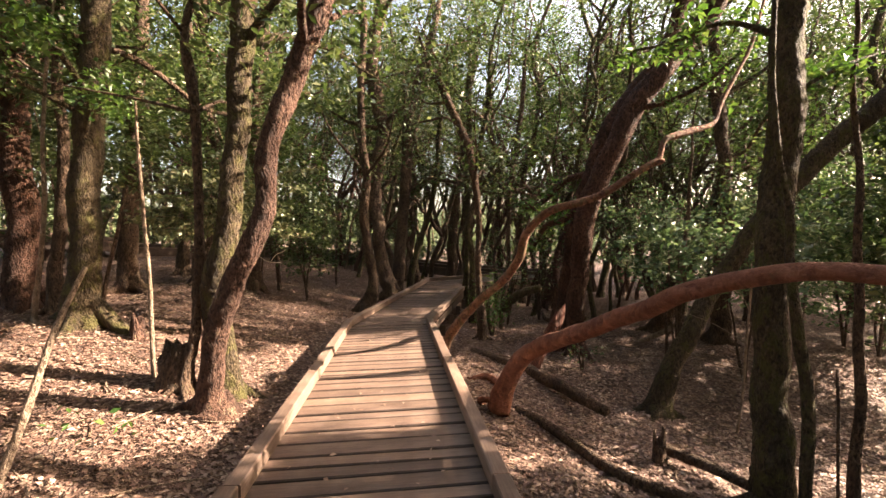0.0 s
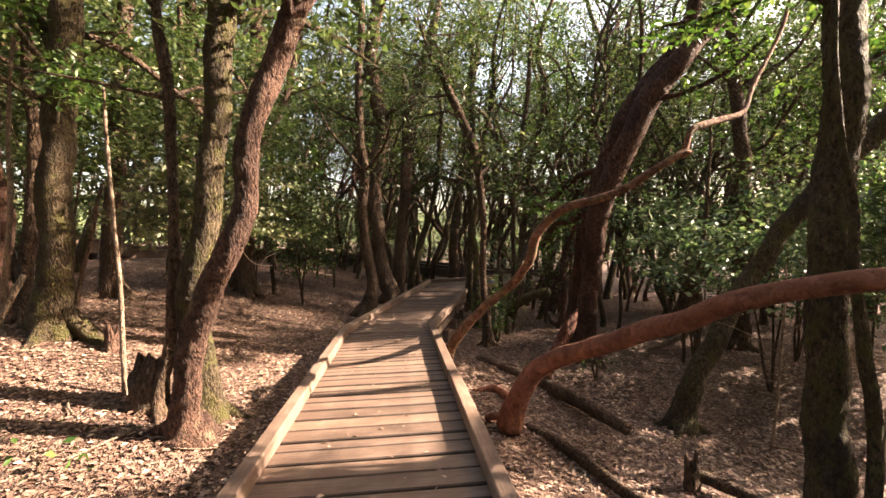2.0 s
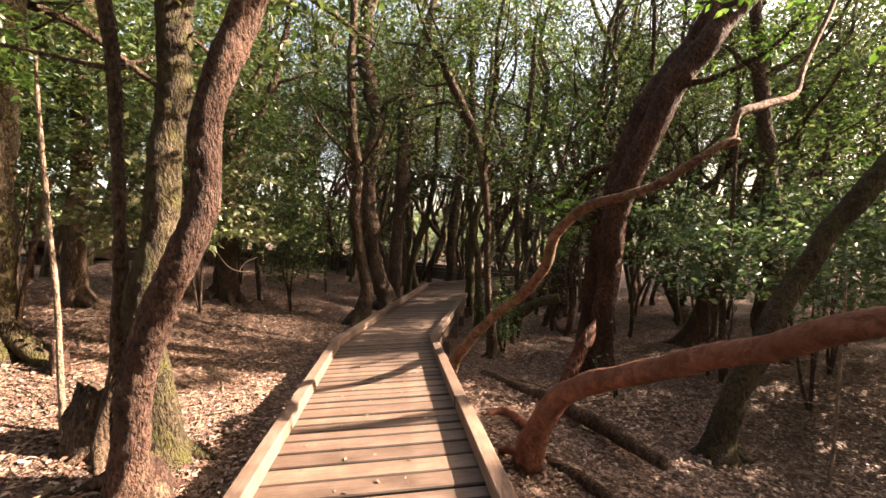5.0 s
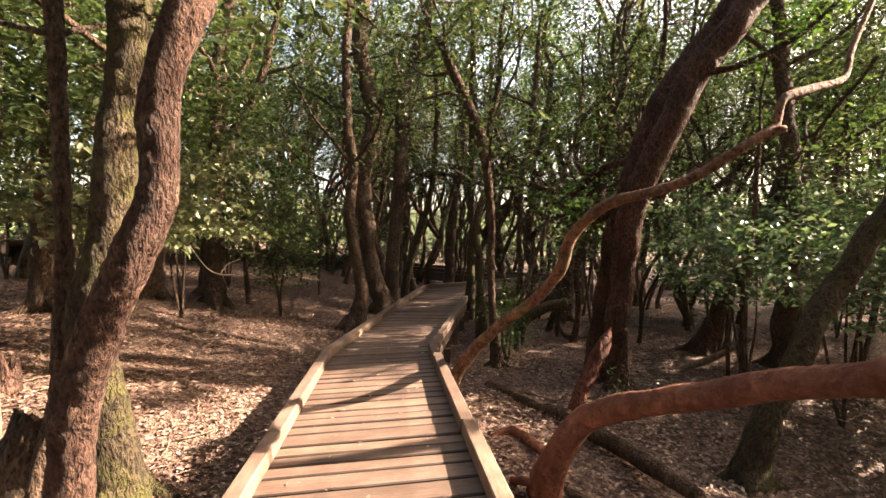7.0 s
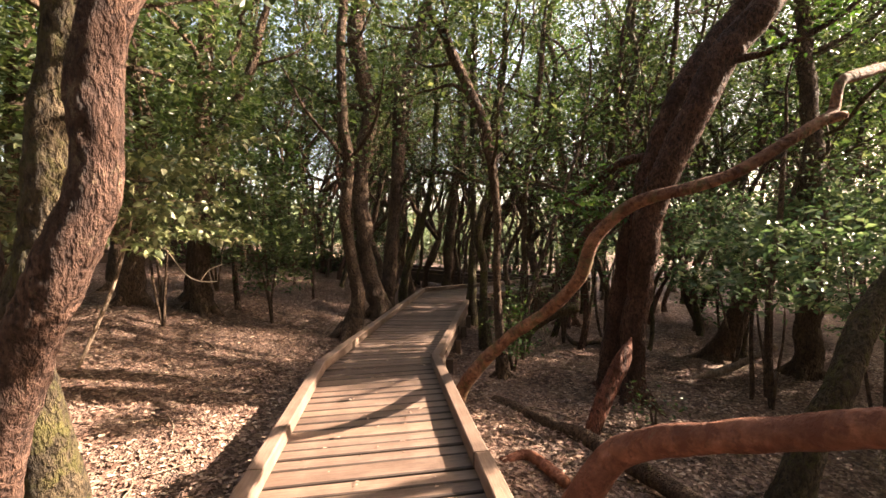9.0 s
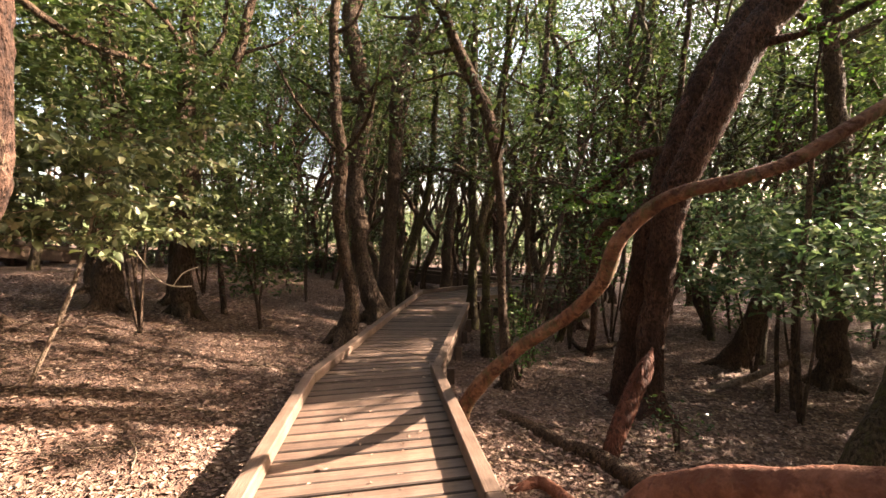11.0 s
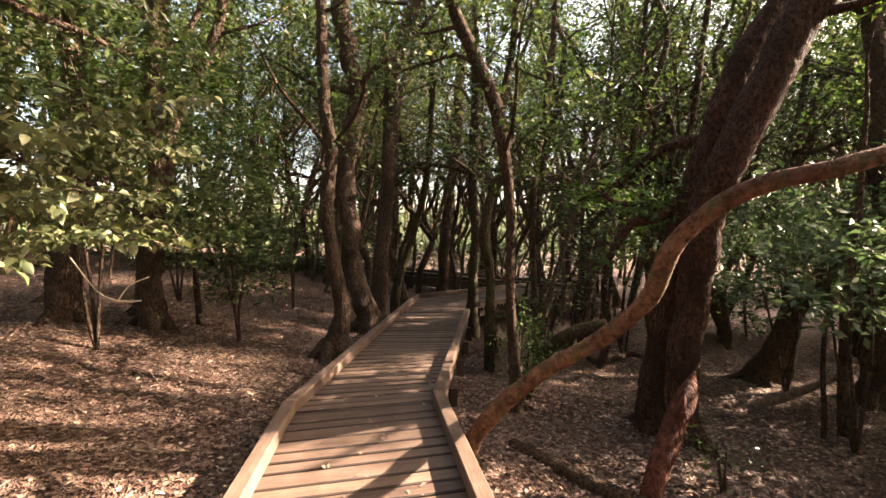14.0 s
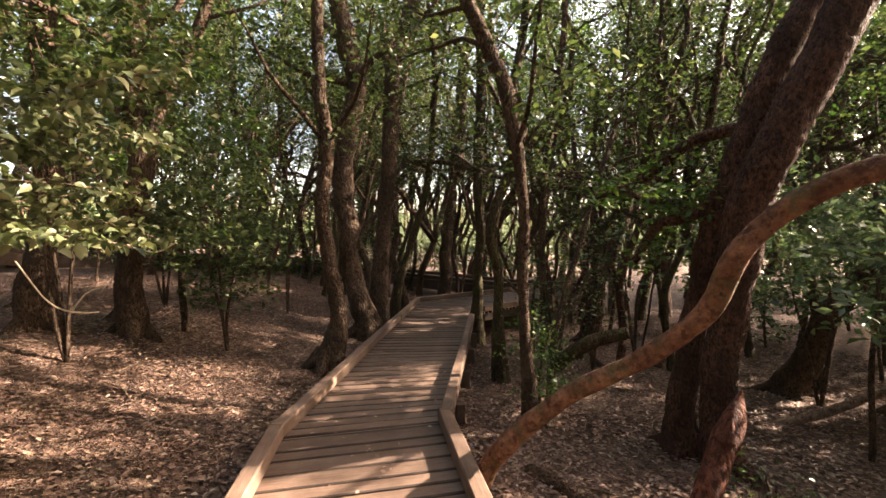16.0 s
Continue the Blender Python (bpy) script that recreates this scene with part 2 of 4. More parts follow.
def ground_z(x, y):
    """Height of the forest floor: it climbs on one side of the boardwalk and drops on the other."""
    if x < -1.4:
        d = -1.4 - x
        z = -0.27 + 0.22 * min(d, 3.2) + 0.05 * max(0.0, min(d - 3.2, 12))
    elif x > 0.4:
        steep = 0.17 - 0.12 * max(0.0, min((y - 6.0) / 1.5, 1.0))
        z = -0.47 - steep * min(x - 0.4, 3.0)
    else:
        z = -0.27 - 0.2 * (x + 1.4) / 1.8
    z -= 0.02 * max(0.0, min(y - 14, 12)) if x < -1.4 else 0
    return z + 0.05 * noise.noise(Vector((x * 0.7, y * 0.7, 3))) + 0.03 * noise.noise(Vector((x * 2.1, y * 2.1, 7)))


# ---------------------------------------------------------------- ground
def spread_axis(near, cell, far):
    inner = list(np.arange(near[0], near[1] + cell, cell))
    lo, hi, out, step = inner[0], inner[-1], inner, cell
    while out[-1] < far:
        step *= 1.25
        out = [out[0] - step] + out + [out[-1] + step]
    return out


gx, gy = spread_axis((-14, 14), 0.25, 600), spread_axis((-4, 26), 0.25, 600)
gv = [(x, y, ground_z(x, y)) for y in gy for x in gx]
gf = [(j * len(gx) + i, j * len(gx) + i + 1, (j + 1) * len(gx) + i + 1, (j + 1) * len(gx) + i) for j in range(len(gy) - 1) for i in range(len(gx) - 1)]
ground = new("ground", mesh_of("ground", gv, gf, ground_mat, True))
tagged(ground, "brown forest floor covered in dry leaf litter", "ground", kind="structure")

# wooded rise far beyond, all round
rise_mat, rise_tree, rise_shader = material("wooded_rise")
rise_tree.links.new(ramp(rise_tree, noise_of(rise_tree, coords(rise_tree, (1, 1, 1)), 0.9, 8, 0.8), [(0.35, (0.02, 0.035, 0.012)), (0.65, (0.09, 0.12, 0.04))]), rise_shader.inputs["Base Color"])
rise_shader.inputs["Roughness"].default_value = 0.9
rv, rf = [], []
for k in range(240):
    a = 2 * math.pi * k / 240
    top = 7.0 + 3.0 * noise.noise(Vector((math.cos(a) * 5, math.sin(a) * 5, 0))) + 1.4 * noise.noise(Vector((math.cos(a) * 30, math.sin(a) * 30, 4)))
    for d, z in ((66, -2.0), (74, top * 0.7), (84, top)):
        rv.append((d * math.cos(a), 10 + d * math.sin(a), z))
    for j in range(2):
        b = (k + 1) % 240
        rf.append((3 * k + j, 3 * b + j, 3 * b + j + 1, 3 * k + j + 1))
tagged(new("backdrop", mesh_of("backdrop", rv, rf, rise_mat, True)), "dark wooded rise closing the view", "hill", kind="structure")

# ---------------------------------------------------------------- trees


def branch(start, way, length, radius, rng, up=0.25, wander=0.25):
    """Rows of a wandering limb that thins out."""
    n = max(4, int(length / 0.45))
    p, d, rows = np.array(start, float), np.array(way, float), []
    for i in range(n + 1):
        rows.append((*p, max(radius * (1 - 0.8 * i / n), 0.006)))
        d = d + rng.normal(size=3) * wander + (0, 0, up * 0.3)
        d /= np.linalg.norm(d)
        p = p + d * length / n
    return rows


def crown_from(limbs, rng, every, low):
    """Centres for leaf clumps along the outer parts of the limbs."""
    out = []
    for rows in limbs:
        for row in spline(rows, every)[1:]:
            if row[2] > low:
                out.append(np.array(row[:3]) + rng.normal(size=3) * (0.3, 0.3, 0.2))
    return out


taken = []


def hero_tree(label, mat, rows, height, crowned, arms=()):
    """A tree that stands where the walker passes it; rows of x, y, z, radius up its stem."""
    rng = np.random.default_rng(int(abs(rows[0][0]) * 1000 + rows[0][1] * 77))
    x, y, z, r = rows[0]
    base = ground_z(x, y)
    taken.append((x, y))
    rows = [q for q in rows if q[2] > base + 0.02]
    tree = tagged(new("tree"), label, "tree")
    tree.matrix_world = pose(x, y, base)
    off = np.array((x, y, base, 0))
    rows = [(x, y, base - 0.12, r * 1.25), (x * 0.7 + rows[0][0] * 0.3, y, min(base + 0.06, rows[0][2] - 0.05), r)] + rows
    if height:
        tip, last = np.array(rows[-1]), np.array(rows[-2])
        way = tip[:3] - last[:3]
        way = way / np.linalg.norm(way) + (0, 0, 0.35)
        more = branch(tip[:3], way / np.linalg.norm(way), max(height - tip[2], 0.6), tip[3], rng, 0.4, 0.12)
        rows = rows + more[1:]
    local = [tuple(np.array(q) - off) for q in rows]
    big = max(q[3] for q in rows[2:])
    part_of("trunk", stem_mesh(local, mat, 34 if big > 0.1 else 22 if big > 0.06 else 10, 0.024 if big > 0.1 else 0.035 if big > 0.06 else 0.08, 0.11, x * 7.7, 0.009 if big > 0.06 else 0.004), tree)
    if big > 0.085:
        turn = rng.uniform(0, 6.28)
        for i in range(4):
            a, far = turn + i * 1.57 + rng.uniform(-0.4, 0.4), big * rng.uniform(2.0, 3.4)
            c, s = math.cos(a), math.sin(a)
            root = [(c * d * far, s * d * far, ground_z(x + c * d * far, y + s * d * far) - base + h * big, big * w) for d, h, w in ((0.12, 1.3, 0.5), (0.4, 0.5, 0.42), (0.7, 0.0, 0.3), (1.0, -0.25, 0.14))]
            part_of("root", stem_mesh(root, mat, 10, 0.04, 0.16, x + i), tree)
    for arm in arms:
        arm = [tuple(np.array(q) - off) for q in arm]
        limb = part_of("limb", stem_mesh(arm, mat, 9, 0.07, 0.12, x), tree)
        ends = [np.array(q[:3]) + rng.normal(size=3) * 0.08 for q in spline(arm, 0.12)[-9:]]
        part_of("leaf_spray", leaf_mesh(ends, 0.16, 40, 0.085, leaf_fresh, rng), limb)["kind"] = "stuff"
    if crowned:
        limbs = []
        # 2 sets a thick crown above the view, added to shade trunks opposite.
        start = 5.4 if crowned == 2 else 2.6
        upper = [q for q in local if q[2] > start] or local[-3:]
        for i in range(12 if crowned == 2 else 6):
            q = upper[int(len(upper) * (0.1 + 0.85 * (i % 5) / 5))]
            a = rng.uniform(0, 6.28)
            limbs.append(branch(q[:3], (math.cos(a), math.sin(a), 0.5), rng.uniform(1.2, 2.4) * (1.3 if crowned == 2 else 1), max(q[3] * 0.45, 0.02), rng))
            part_of("limb", stem_mesh(limbs[-1], mat, 7, 0.2, 0.08, i), tree)
        centres = crown_from(limbs + [local[-5:]], rng, 0.3, 3.0)
        if centres:
            part_of("crown", leaf_mesh(centres, 0.36, 25, 0.1, leaf_dark, rng), tree)
    return tree


hero_tree("leaning reddish-brown laurel trunk with rough flaking bark", red_bark, [(-2.07, 4.05, -0.25, 0.2), (-2.067, 4.015, 0.095, 0.113), (-1.957, 3.934, 0.617, 0.1), (-1.801, 3.878, 1.021, 0.097), (-1.616, 3.846, 1.356, 0.094), (-1.503, 3.856, 1.734, 0.084), (-1.455, 3.856, 2.159, 0.085), (-1.351, 3.865, 2.537, 0.09), (-1.153, 3.865, 3.009, 0.092), (-0.992, 3.874, 3.434, 0.097)], 7.5, 1)
hero_tree("mossy dark upright laurel trunk beside a leaning one", moss_bark, [(-2.17, 4.5, -0.29, 0.172), (-2.171, 4.431, 0.232, 0.136), (-2.195, 4.342, 0.798, 0.117), (-2.124, 4.285, 1.129, 0.111), (-2.04, 4.277, 1.394, 0.107), (-1.983, 4.286, 1.929, 0.103), (-1.899, 4.296, 2.616, 0.104), (-1.871, 4.315, 3.245, 0.11), (-1.842, 4.324, 3.715, 0.111)], 8, 1)
hero_tree("slim pale grey laurel stem growing out of an old stump", brown_bark, [(-2.46, 4.3, -0, 0.086), (-2.42, 4.3, 0.27, 0.061), (-2.35, 4.3, 0.54, 0.048), (-2.31, 4.3, 1.13, 0.044), (-2.3, 4.3, 1.82, 0.039), (-2.32, 4.3, 2.61, 0.044), (-2.35, 4.3, 2.93, 0.048), (-2.41, 4.3, 3.34, 0.039)], 6, 1)
hero_tree("very thin bare grey sapling standing in leaf litter", grey_bark, [(-2.87, 4.5, -0.07, 0.022), (-2.89, 4.5, 0.67, 0.02), (-2.93, 4.5, 1.45, 0.017), (-2.99, 4.5, 2.28, 0.015), (-3.01, 4.5, 2.78, 0.011)], 0, 0)
hero_tree("thin dead grey stem leaning out of leaf litter", grey_bark, [(-2.56, 2.6, 0.05, 0.024), (-2.45, 2.68, 0.48, 0.023), (-2.39, 2.75, 0.8, 0.02), (-2.33, 2.82, 1.03, 0.018), (-2.27, 2.9, 1.26, 0.013)], 0, 0)
hero_tree("thick dark mossy trunk at the forest edge", moss_bark, [(-4.34, 5.5, 0.41, 0.224), (-4.32, 5.5, 1.04, 0.169), (-4.31, 5.5, 1.59, 0.164), (-4.29, 5.5, 2.26, 0.155), (-4.18, 5.5, 3.27, 0.151), (-4.09, 5.5, 4.27, 0.152)], 8, 1, [[(-4.18, 5.5, 3.27, 0.075), (-4.47, 5.5, 3.87, 0.049), (-4.86, 5.5, 4.34, 0.038)], [(-4.29, 5.5, 2.6, 0.04), (-3.9, 5.1, 2.95, 0.025), (-3.5, 4.8, 3.0, 0.018), (-3.1, 4.5, 2.8, 0.008)], [(-4.2, 5.5, 3.1, 0.04), (-3.9, 4.6, 3.4, 0.025), (-3.6, 4.1, 3.35, 0.016), (-3.2, 3.6, 3.1, 0.008)], [(-4.25, 5.5, 2.9, 0.035), (-4.5, 4.8, 3.1, 0.024), (-4.4, 4.2, 3.0, 0.016), (-4.1, 3.8, 2.7, 0.008)]])
hero_tree("broad reddish-brown trunk in deep shade", shade_bark, [(-5.69, 6.2, 0.49, 0.221), (-5.7, 6.2, 1.06, 0.184), (-5.72, 6.2, 1.6, 0.194), (-5.75, 6.2, 2.75, 0.157), (-5.8, 6.2, 3.88, 0.13)], 7, 1)
hero_tree("slender dark brown trunk beside a thick one", brown_bark, [(-5.03, 5.9, 0.51, 0.093), (-5.02, 5.9, 1.08, 0.078), (-4.93, 5.9, 1.74, 0.073), (-4.88, 5.9, 2.54, 0.063), (-4.95, 5.9, 3.4, 0.057), (-4.9, 5.9, 4.33, 0.052)], 7, 1)
hero_tree("thin bent pale stem among thick trunks", grey_bark, [(-4.85, 5.4, 0.61, 0.032), (-4.76, 5.4, 1.25, 0.026), (-4.7, 5.4, 1.85, 0.023), (-4.71, 5.4, 2.71, 0.021), (-4.62, 5.4, 3.63, 0.019)], 5, 0)
hero_tree("thin leaning brown stem beside a thick trunk", brown_bark, [(-4.23, 5.6, 0.43, 0.028), (-4.13, 5.6, 0.96, 0.023), (-4.01, 5.6, 1.45, 0.021), (-3.86, 5.6, 2.07, 0.016)], 0, 0)
hero_tree("stout brown trunk standing back in shaded litter", brown_bark, [(-5.52, 8, 0.51, 0.19), (-5.53, 8, 1.15, 0.152), (-5.42, 8, 2.34, 0.13), (-5.35, 8, 3.61, 0.115), (-5.23, 8, 4.97, 0.108)], 8, 1)
hero_tree("dark trunk far back on the shaded slope", brown_bark, [(-6.26, 11, 0.73, 0.154), (-6.18, 11, 1.72, 0.11), (-6.02, 11, 3.07, 0.1), (-6.06, 11, 5.09, 0.089)], 8, 1)
hero_tree("short stout dark trunk behind a leafy bush", brown_bark, [(-4.04, 9.7, 0.49, 0.175), (-4.04, 9.7, 1.21, 0.144), (-3.94, 9.7, 2.53, 0.134), (-3.92, 9.7, 4.07, 0.124), (-3.73, 9.7, 5.72, 0.115)], 8, 1)
hero_tree("small dark sapling with a bushy top", brown_bark, [(-3.71, 10.4, 0.25, 0.056), (-3.77, 10.4, 0.8, 0.045), (-3.78, 10.4, 1.71, 0.034)], 0, 0)
hero_tree("crooked brown trunk growing close to the boardwalk", brown_bark, [(-1.67, 10, -0.14, 0.193), (-1.51, 10, 0.46, 0.114), (-1.66, 10, 1.2, 0.097), (-1.72, 10, 1.94, 0.096), (-1.68, 10, 2.8, 0.091), (-1.77, 10, 3.66, 0.085), (-1.77, 10, 4.76, 0.074), (-1.7, 10, 5.97, 0.068)], 7.5, 1)
hero_tree("tall curved brown trunk close to the boardwalk", brown_bark, [(-1.34, 12, -0.04, 0.233), (-1.64, 12, 0.85, 0.164), (-1.72, 12, 1.74, 0.164), (-1.78, 12, 2.78, 0.178), (-1.56, 12, 4.25, 0.164), (-1.71, 12, 4.98, 0.178), (-1.85, 12, 5.86, 0.164), (-1.7, 12, 7.02, 0.164), (-1.6, 12, 7.89, 0.164)], 9, 1)
hero_tree("tall dark trunk leaning at its top", brown_bark, [(-1.24, 12.6, 0.2, 0.188), (-1.15, 12.6, 1.45, 0.144), (-1.03, 12.6, 2.69, 0.145), (-0.96, 12.6, 4.39, 0.145), (-0.68, 12.6, 5.62, 0.13), (-0.52, 12.6, 6.23, 0.13), (-0.29, 12.6, 7, 0.102)], 9, 1)
hero_tree("slim dark stem leaning over the boardwalk", moss_bark, [(-0.96, 13.5, 0.26, 0.111), (-0.69, 13.5, 1.21, 0.078), (-0.48, 13.5, 1.93, 0.078), (-0.23, 13.5, 3, 0.072), (-0.11, 13.5, 4.78, 0.067), (-0.17, 13.5, 5.84, 0.056)], 7.5, 1)
hero_tree("slim dark stem crossing behind another", brown_bark, [(-0.8, 13.8, 0.29, 0.103), (-0.97, 13.8, 0.96, 0.074), (-1.12, 13.8, 1.4, 0.068), (-1.09, 13.8, 2.68, 0.068), (-0.9, 13.8, 4.26, 0.057)], 6.5, 1)
hero_tree("straight dark trunk beyond the turning boardwalk", brown_bark, [(0.32, 18, -0.25, 0.212), (0.38, 18, 1.42, 0.18), (0.55, 18, 3.17, 0.163), (0.82, 18, 5.1, 0.163), (0.87, 18, 6.84, 0.147), (1.26, 18, 8.4, 0.13)], 9, 1)
hero_tree("slender mossy trunk at the edge of the boardwalk", moss_bark, [(0.66, 12.5, -0.49, 0.139), (0.66, 12.5, 0.92, 0.09), (0.71, 12.5, 1.78, 0.09), (0.66, 12.5, 2.85, 0.09), (0.71, 12.5, 4.14, 0.09), (0.71, 12.5, 5.41, 0.08)], 7.5, 1)
hero_tree("slender crooked mossy trunk with a swollen foot", moss_bark, [(0.7, 10.1, -0.62, 0.129), (0.65, 10.1, 0.45, 0.072), (0.64, 10.1, 1.08, 0.072), (0.54, 10.1, 1.55, 0.079), (0.64, 10.1, 2.02, 0.065), (0.83, 10.1, 2.56, 0.064), (0.83, 10.1, 3.42, 0.057), (0.99, 10.1, 4.35, 0.053)], 7, 1)
hero_tree("twisted brown trunk bending over at the top", brown_bark, [(0.74, 8.6, -0.14, 0.086), (0.69, 8.61, 0.46, 0.06), (0.66, 8.63, 1.06, 0.054), (0.68, 8.64, 1.78, 0.055), (0.6, 8.66, 2.5, 0.066), (0.48, 8.67, 3.1, 0.083), (0.31, 8.69, 3.52, 0.078), (0.1, 8.7, 4, 0.073)], 5.5, 1)
hero_tree("thin leaning stem in the undergrowth", brown_bark, [(1.22, 9.5, -0.03, 0.045), (1.48, 9.75, 0.8, 0.04), (1.79, 10, 1.55, 0.037), (2.12, 10.25, 2.36, 0.035), (2.48, 10.5, 3.23, 0.032)], 5, 1)
hero_tree("thin upright brown stem in the undergrowth", brown_bark, [(1.67, 11.5, -0.08, 0.06), (1.65, 11.5, 1.37, 0.052), (1.69, 11.5, 2.71, 0.052), (1.93, 11.5, 4.33, 0.06), (2.02, 11.5, 5.37, 0.051)], 7, 1)
hero_tree("reddish leaning trunk near the railing", red_bark, [(3.03, 13, -0.08, 0.191), (3.27, 13.1, 0.63, 0.152), (3.6, 13.2, 1.33, 0.132), (3.95, 13.3, 2.28, 0.111), (4.23, 13.4, 3.14, 0.101), (4.9, 13.5, 4.25, 0.08)], 8, 1)
hero_tree("thick dark trunk behind a leafy bush", brown_bark, [(-5.02, 9.5, 0.86, 0.197), (-4.96, 9.5, 1.4, 0.147), (-4.83, 9.5, 2.45, 0.143), (-4.78, 9.5, 3.34, 0.149), (-4.88, 9.5, 4.23, 0.13), (-4.97, 9.5, 4.74, 0.124)], 9, 1)
hero_tree("brown trunk leaning sideways in the wood", brown_bark, [(-4.51, 10.3, 0.53, 0.123), (-4.36, 10.25, 1.55, 0.103), (-4.11, 10.2, 2.56, 0.097), (-3.91, 10.15, 3.26, 0.094), (-3.64, 10.1, 3.78, 0.084), (-3.29, 10.05, 4.42, 0.071), (-3.14, 10, 4.97, 0.064)], 8, 1)
hero_tree("large leaning reddish-brown trunk twinned with another", shade_bark, [(2.32, 7.85, -0.57, 0.185), (2.3, 7.85, -0.24, 0.15), (2.29, 7.82, 0.27, 0.145), (2.31, 7.76, 0.77, 0.15), (2.33, 7.68, 1.26, 0.16), (2.38, 7.58, 1.72, 0.165), (2.46, 7.5, 2.12, 0.165), (2.59, 7.42, 2.47, 0.165), (2.72, 7.35, 2.82, 0.165), (2.86, 7.3, 3.13, 0.168), (3.0, 7.25, 3.46, 0.17), (3.22, 7.2, 3.8, 0.165), (3.5, 7.12, 4.15, 0.155), (3.82, 7.05, 4.51, 0.15), (4.15, 7.0, 5.0, 0.14)], 9.5, 2, [[(3.0, 7.25, 3.46, 0.05), (3.4, 7.0, 3.5, 0.04), (3.9, 6.8, 3.75, 0.03), (4.4, 6.7, 4.2, 0.02)]])
hero_tree("large leaning dark trunk twinned with another", shade_bark, [(2.14, 8.15, -0.56, 0.2), (2.13, 8.15, -0.24, 0.14), (2.15, 8.12, 0.24, 0.125), (2.18, 8.05, 0.72, 0.12), (2.23, 7.98, 1.18, 0.12), (2.3, 7.9, 1.63, 0.125), (2.41, 7.85, 2.06, 0.13), (2.53, 7.75, 2.53, 0.132), (2.64, 7.7, 2.94, 0.132), (2.76, 7.66, 3.28, 0.13), (3.0, 7.62, 3.65, 0.125), (3.4, 7.57, 4.15, 0.122), (3.72, 7.5, 4.76, 0.115)], 9, 2, [[(2.4, 7.85, 2.06, 0.06), (2.1, 7.9, 1.75, 0.055), (1.8, 8.0, 1.65, 0.05), (1.62, 8.1, 1.3, 0.04)], [(2.52, 7.75, 2.5, 0.062), (2.2, 8.15, 2.45, 0.055), (1.85, 8.6, 2.1, 0.05), (1.6, 9.0, 2.0, 0.03)], [(2.3, 7.9, 1.6, 0.05), (2.05, 8.0, 1.85, 0.04), (1.7, 8.1, 1.9, 0.03), (1.4, 8.3, 2.15, 0.016)]])
hero_tree("thick dark mossy trunk standing close to the path", moss_bark, [(2.61, 3.6, -0.68, 0.155), (2.6, 3.6, 0.19, 0.126), (2.61, 3.6, 1, 0.118), (2.67, 3.6, 1.98, 0.12), (2.68, 3.6, 2.86, 0.116), (2.68, 3.6, 3.38, 0.116)], 9, 2, [[(2.57, 3.6, 3.03, 0.027), (2.37, 3.76, 3.19, 0.02), (2.24, 3.92, 3.23, 0.02), (2.03, 4.09, 3.17, 0.017), (1.7, 4.25, 3.16, 0.011)], [(2.67, 3.6, 2.47, 0.023), (2.93, 3.7, 2.67, 0.018), (3.33, 3.8, 2.87, 0.016), (3.8, 3.9, 3.03, 0.013)]])
hero_tree("dark mossy trunk leaning far over the litter", moss_bark, [(2.81, 5.95, -0.9, 0.19), (2.93, 5.97, -0.5, 0.135), (3.2, 6, 0.1, 0.118), (3.66, 6.1, 0.83, 0.112), (3.97, 6.1, 1.3, 0.11), (4.19, 6.1, 1.62, 0.11), (4.78, 6, 2.35, 0.125), (5.2, 5.9, 2.8, 0.125), (5.58, 5.8, 3.2, 0.12)], 4.5, 0)
hero_tree("slim dark brown stem standing in leaf litter", brown_bark, [(3.56, 3.9, -0.73, 0.05), (3.59, 3.9, 0.09, 0.04), (3.57, 3.9, 0.77, 0.037), (3.54, 3.9, 1.55, 0.03), (3.55, 3.9, 2.03, 0.027), (3.47, 3.9, 2.74, 0.02)], 5.5, 0)
hero_tree("thin dead upright stick in the leaf litter", brown_bark, [(3.51, 4, -0.71, 0.012), (3.5, 4, -0.15, 0.012), (3.48, 4, 0.28, 0.01)], 0, 0)
hero_tree("thick dark trunk leaning into green shrubs", brown_bark, [(4.67, 9.9, -0.94, 0.235), (4.77, 9.72, -0.14, 0.175), (4.95, 9.54, 0.5, 0.14), (5.15, 9.36, 0.97, 0.118), (5.25, 9.18, 1.4, 0.102), (5.33, 9, 2.14, 0.084)], 5, 1)
hero_tree("thick shaded trunk beside green shrubs", brown_bark, [(5.33, 8.8, -0.77, 0.218), (5.37, 8.8, -0.15, 0.175), (5.39, 8.8, 0.95, 0.155), (5.45, 8.8, 1.82, 0.14), (5.35, 8.8, 3.11, 0.118), (5.25, 8.8, 4.18, 0.109)], 8.5, 1)
hero_tree("thin brown sapling in the shrubs", brown_bark, [(3.94, 8, -0.59, 0.03), (3.93, 8, 0.28, 0.024), (3.98, 8, 1.15, 0.019)], 0, 0)
hero_tree("slim brown stem standing in the shrubs", brown_bark, [(4.19, 8, -0.69, 0.063), (4.16, 8, 0.09, 0.05), (4.18, 8, 0.91, 0.042), (4.29, 8, 1.77, 0.037)], 4, 0)


# dead and fallen wood, low limbs


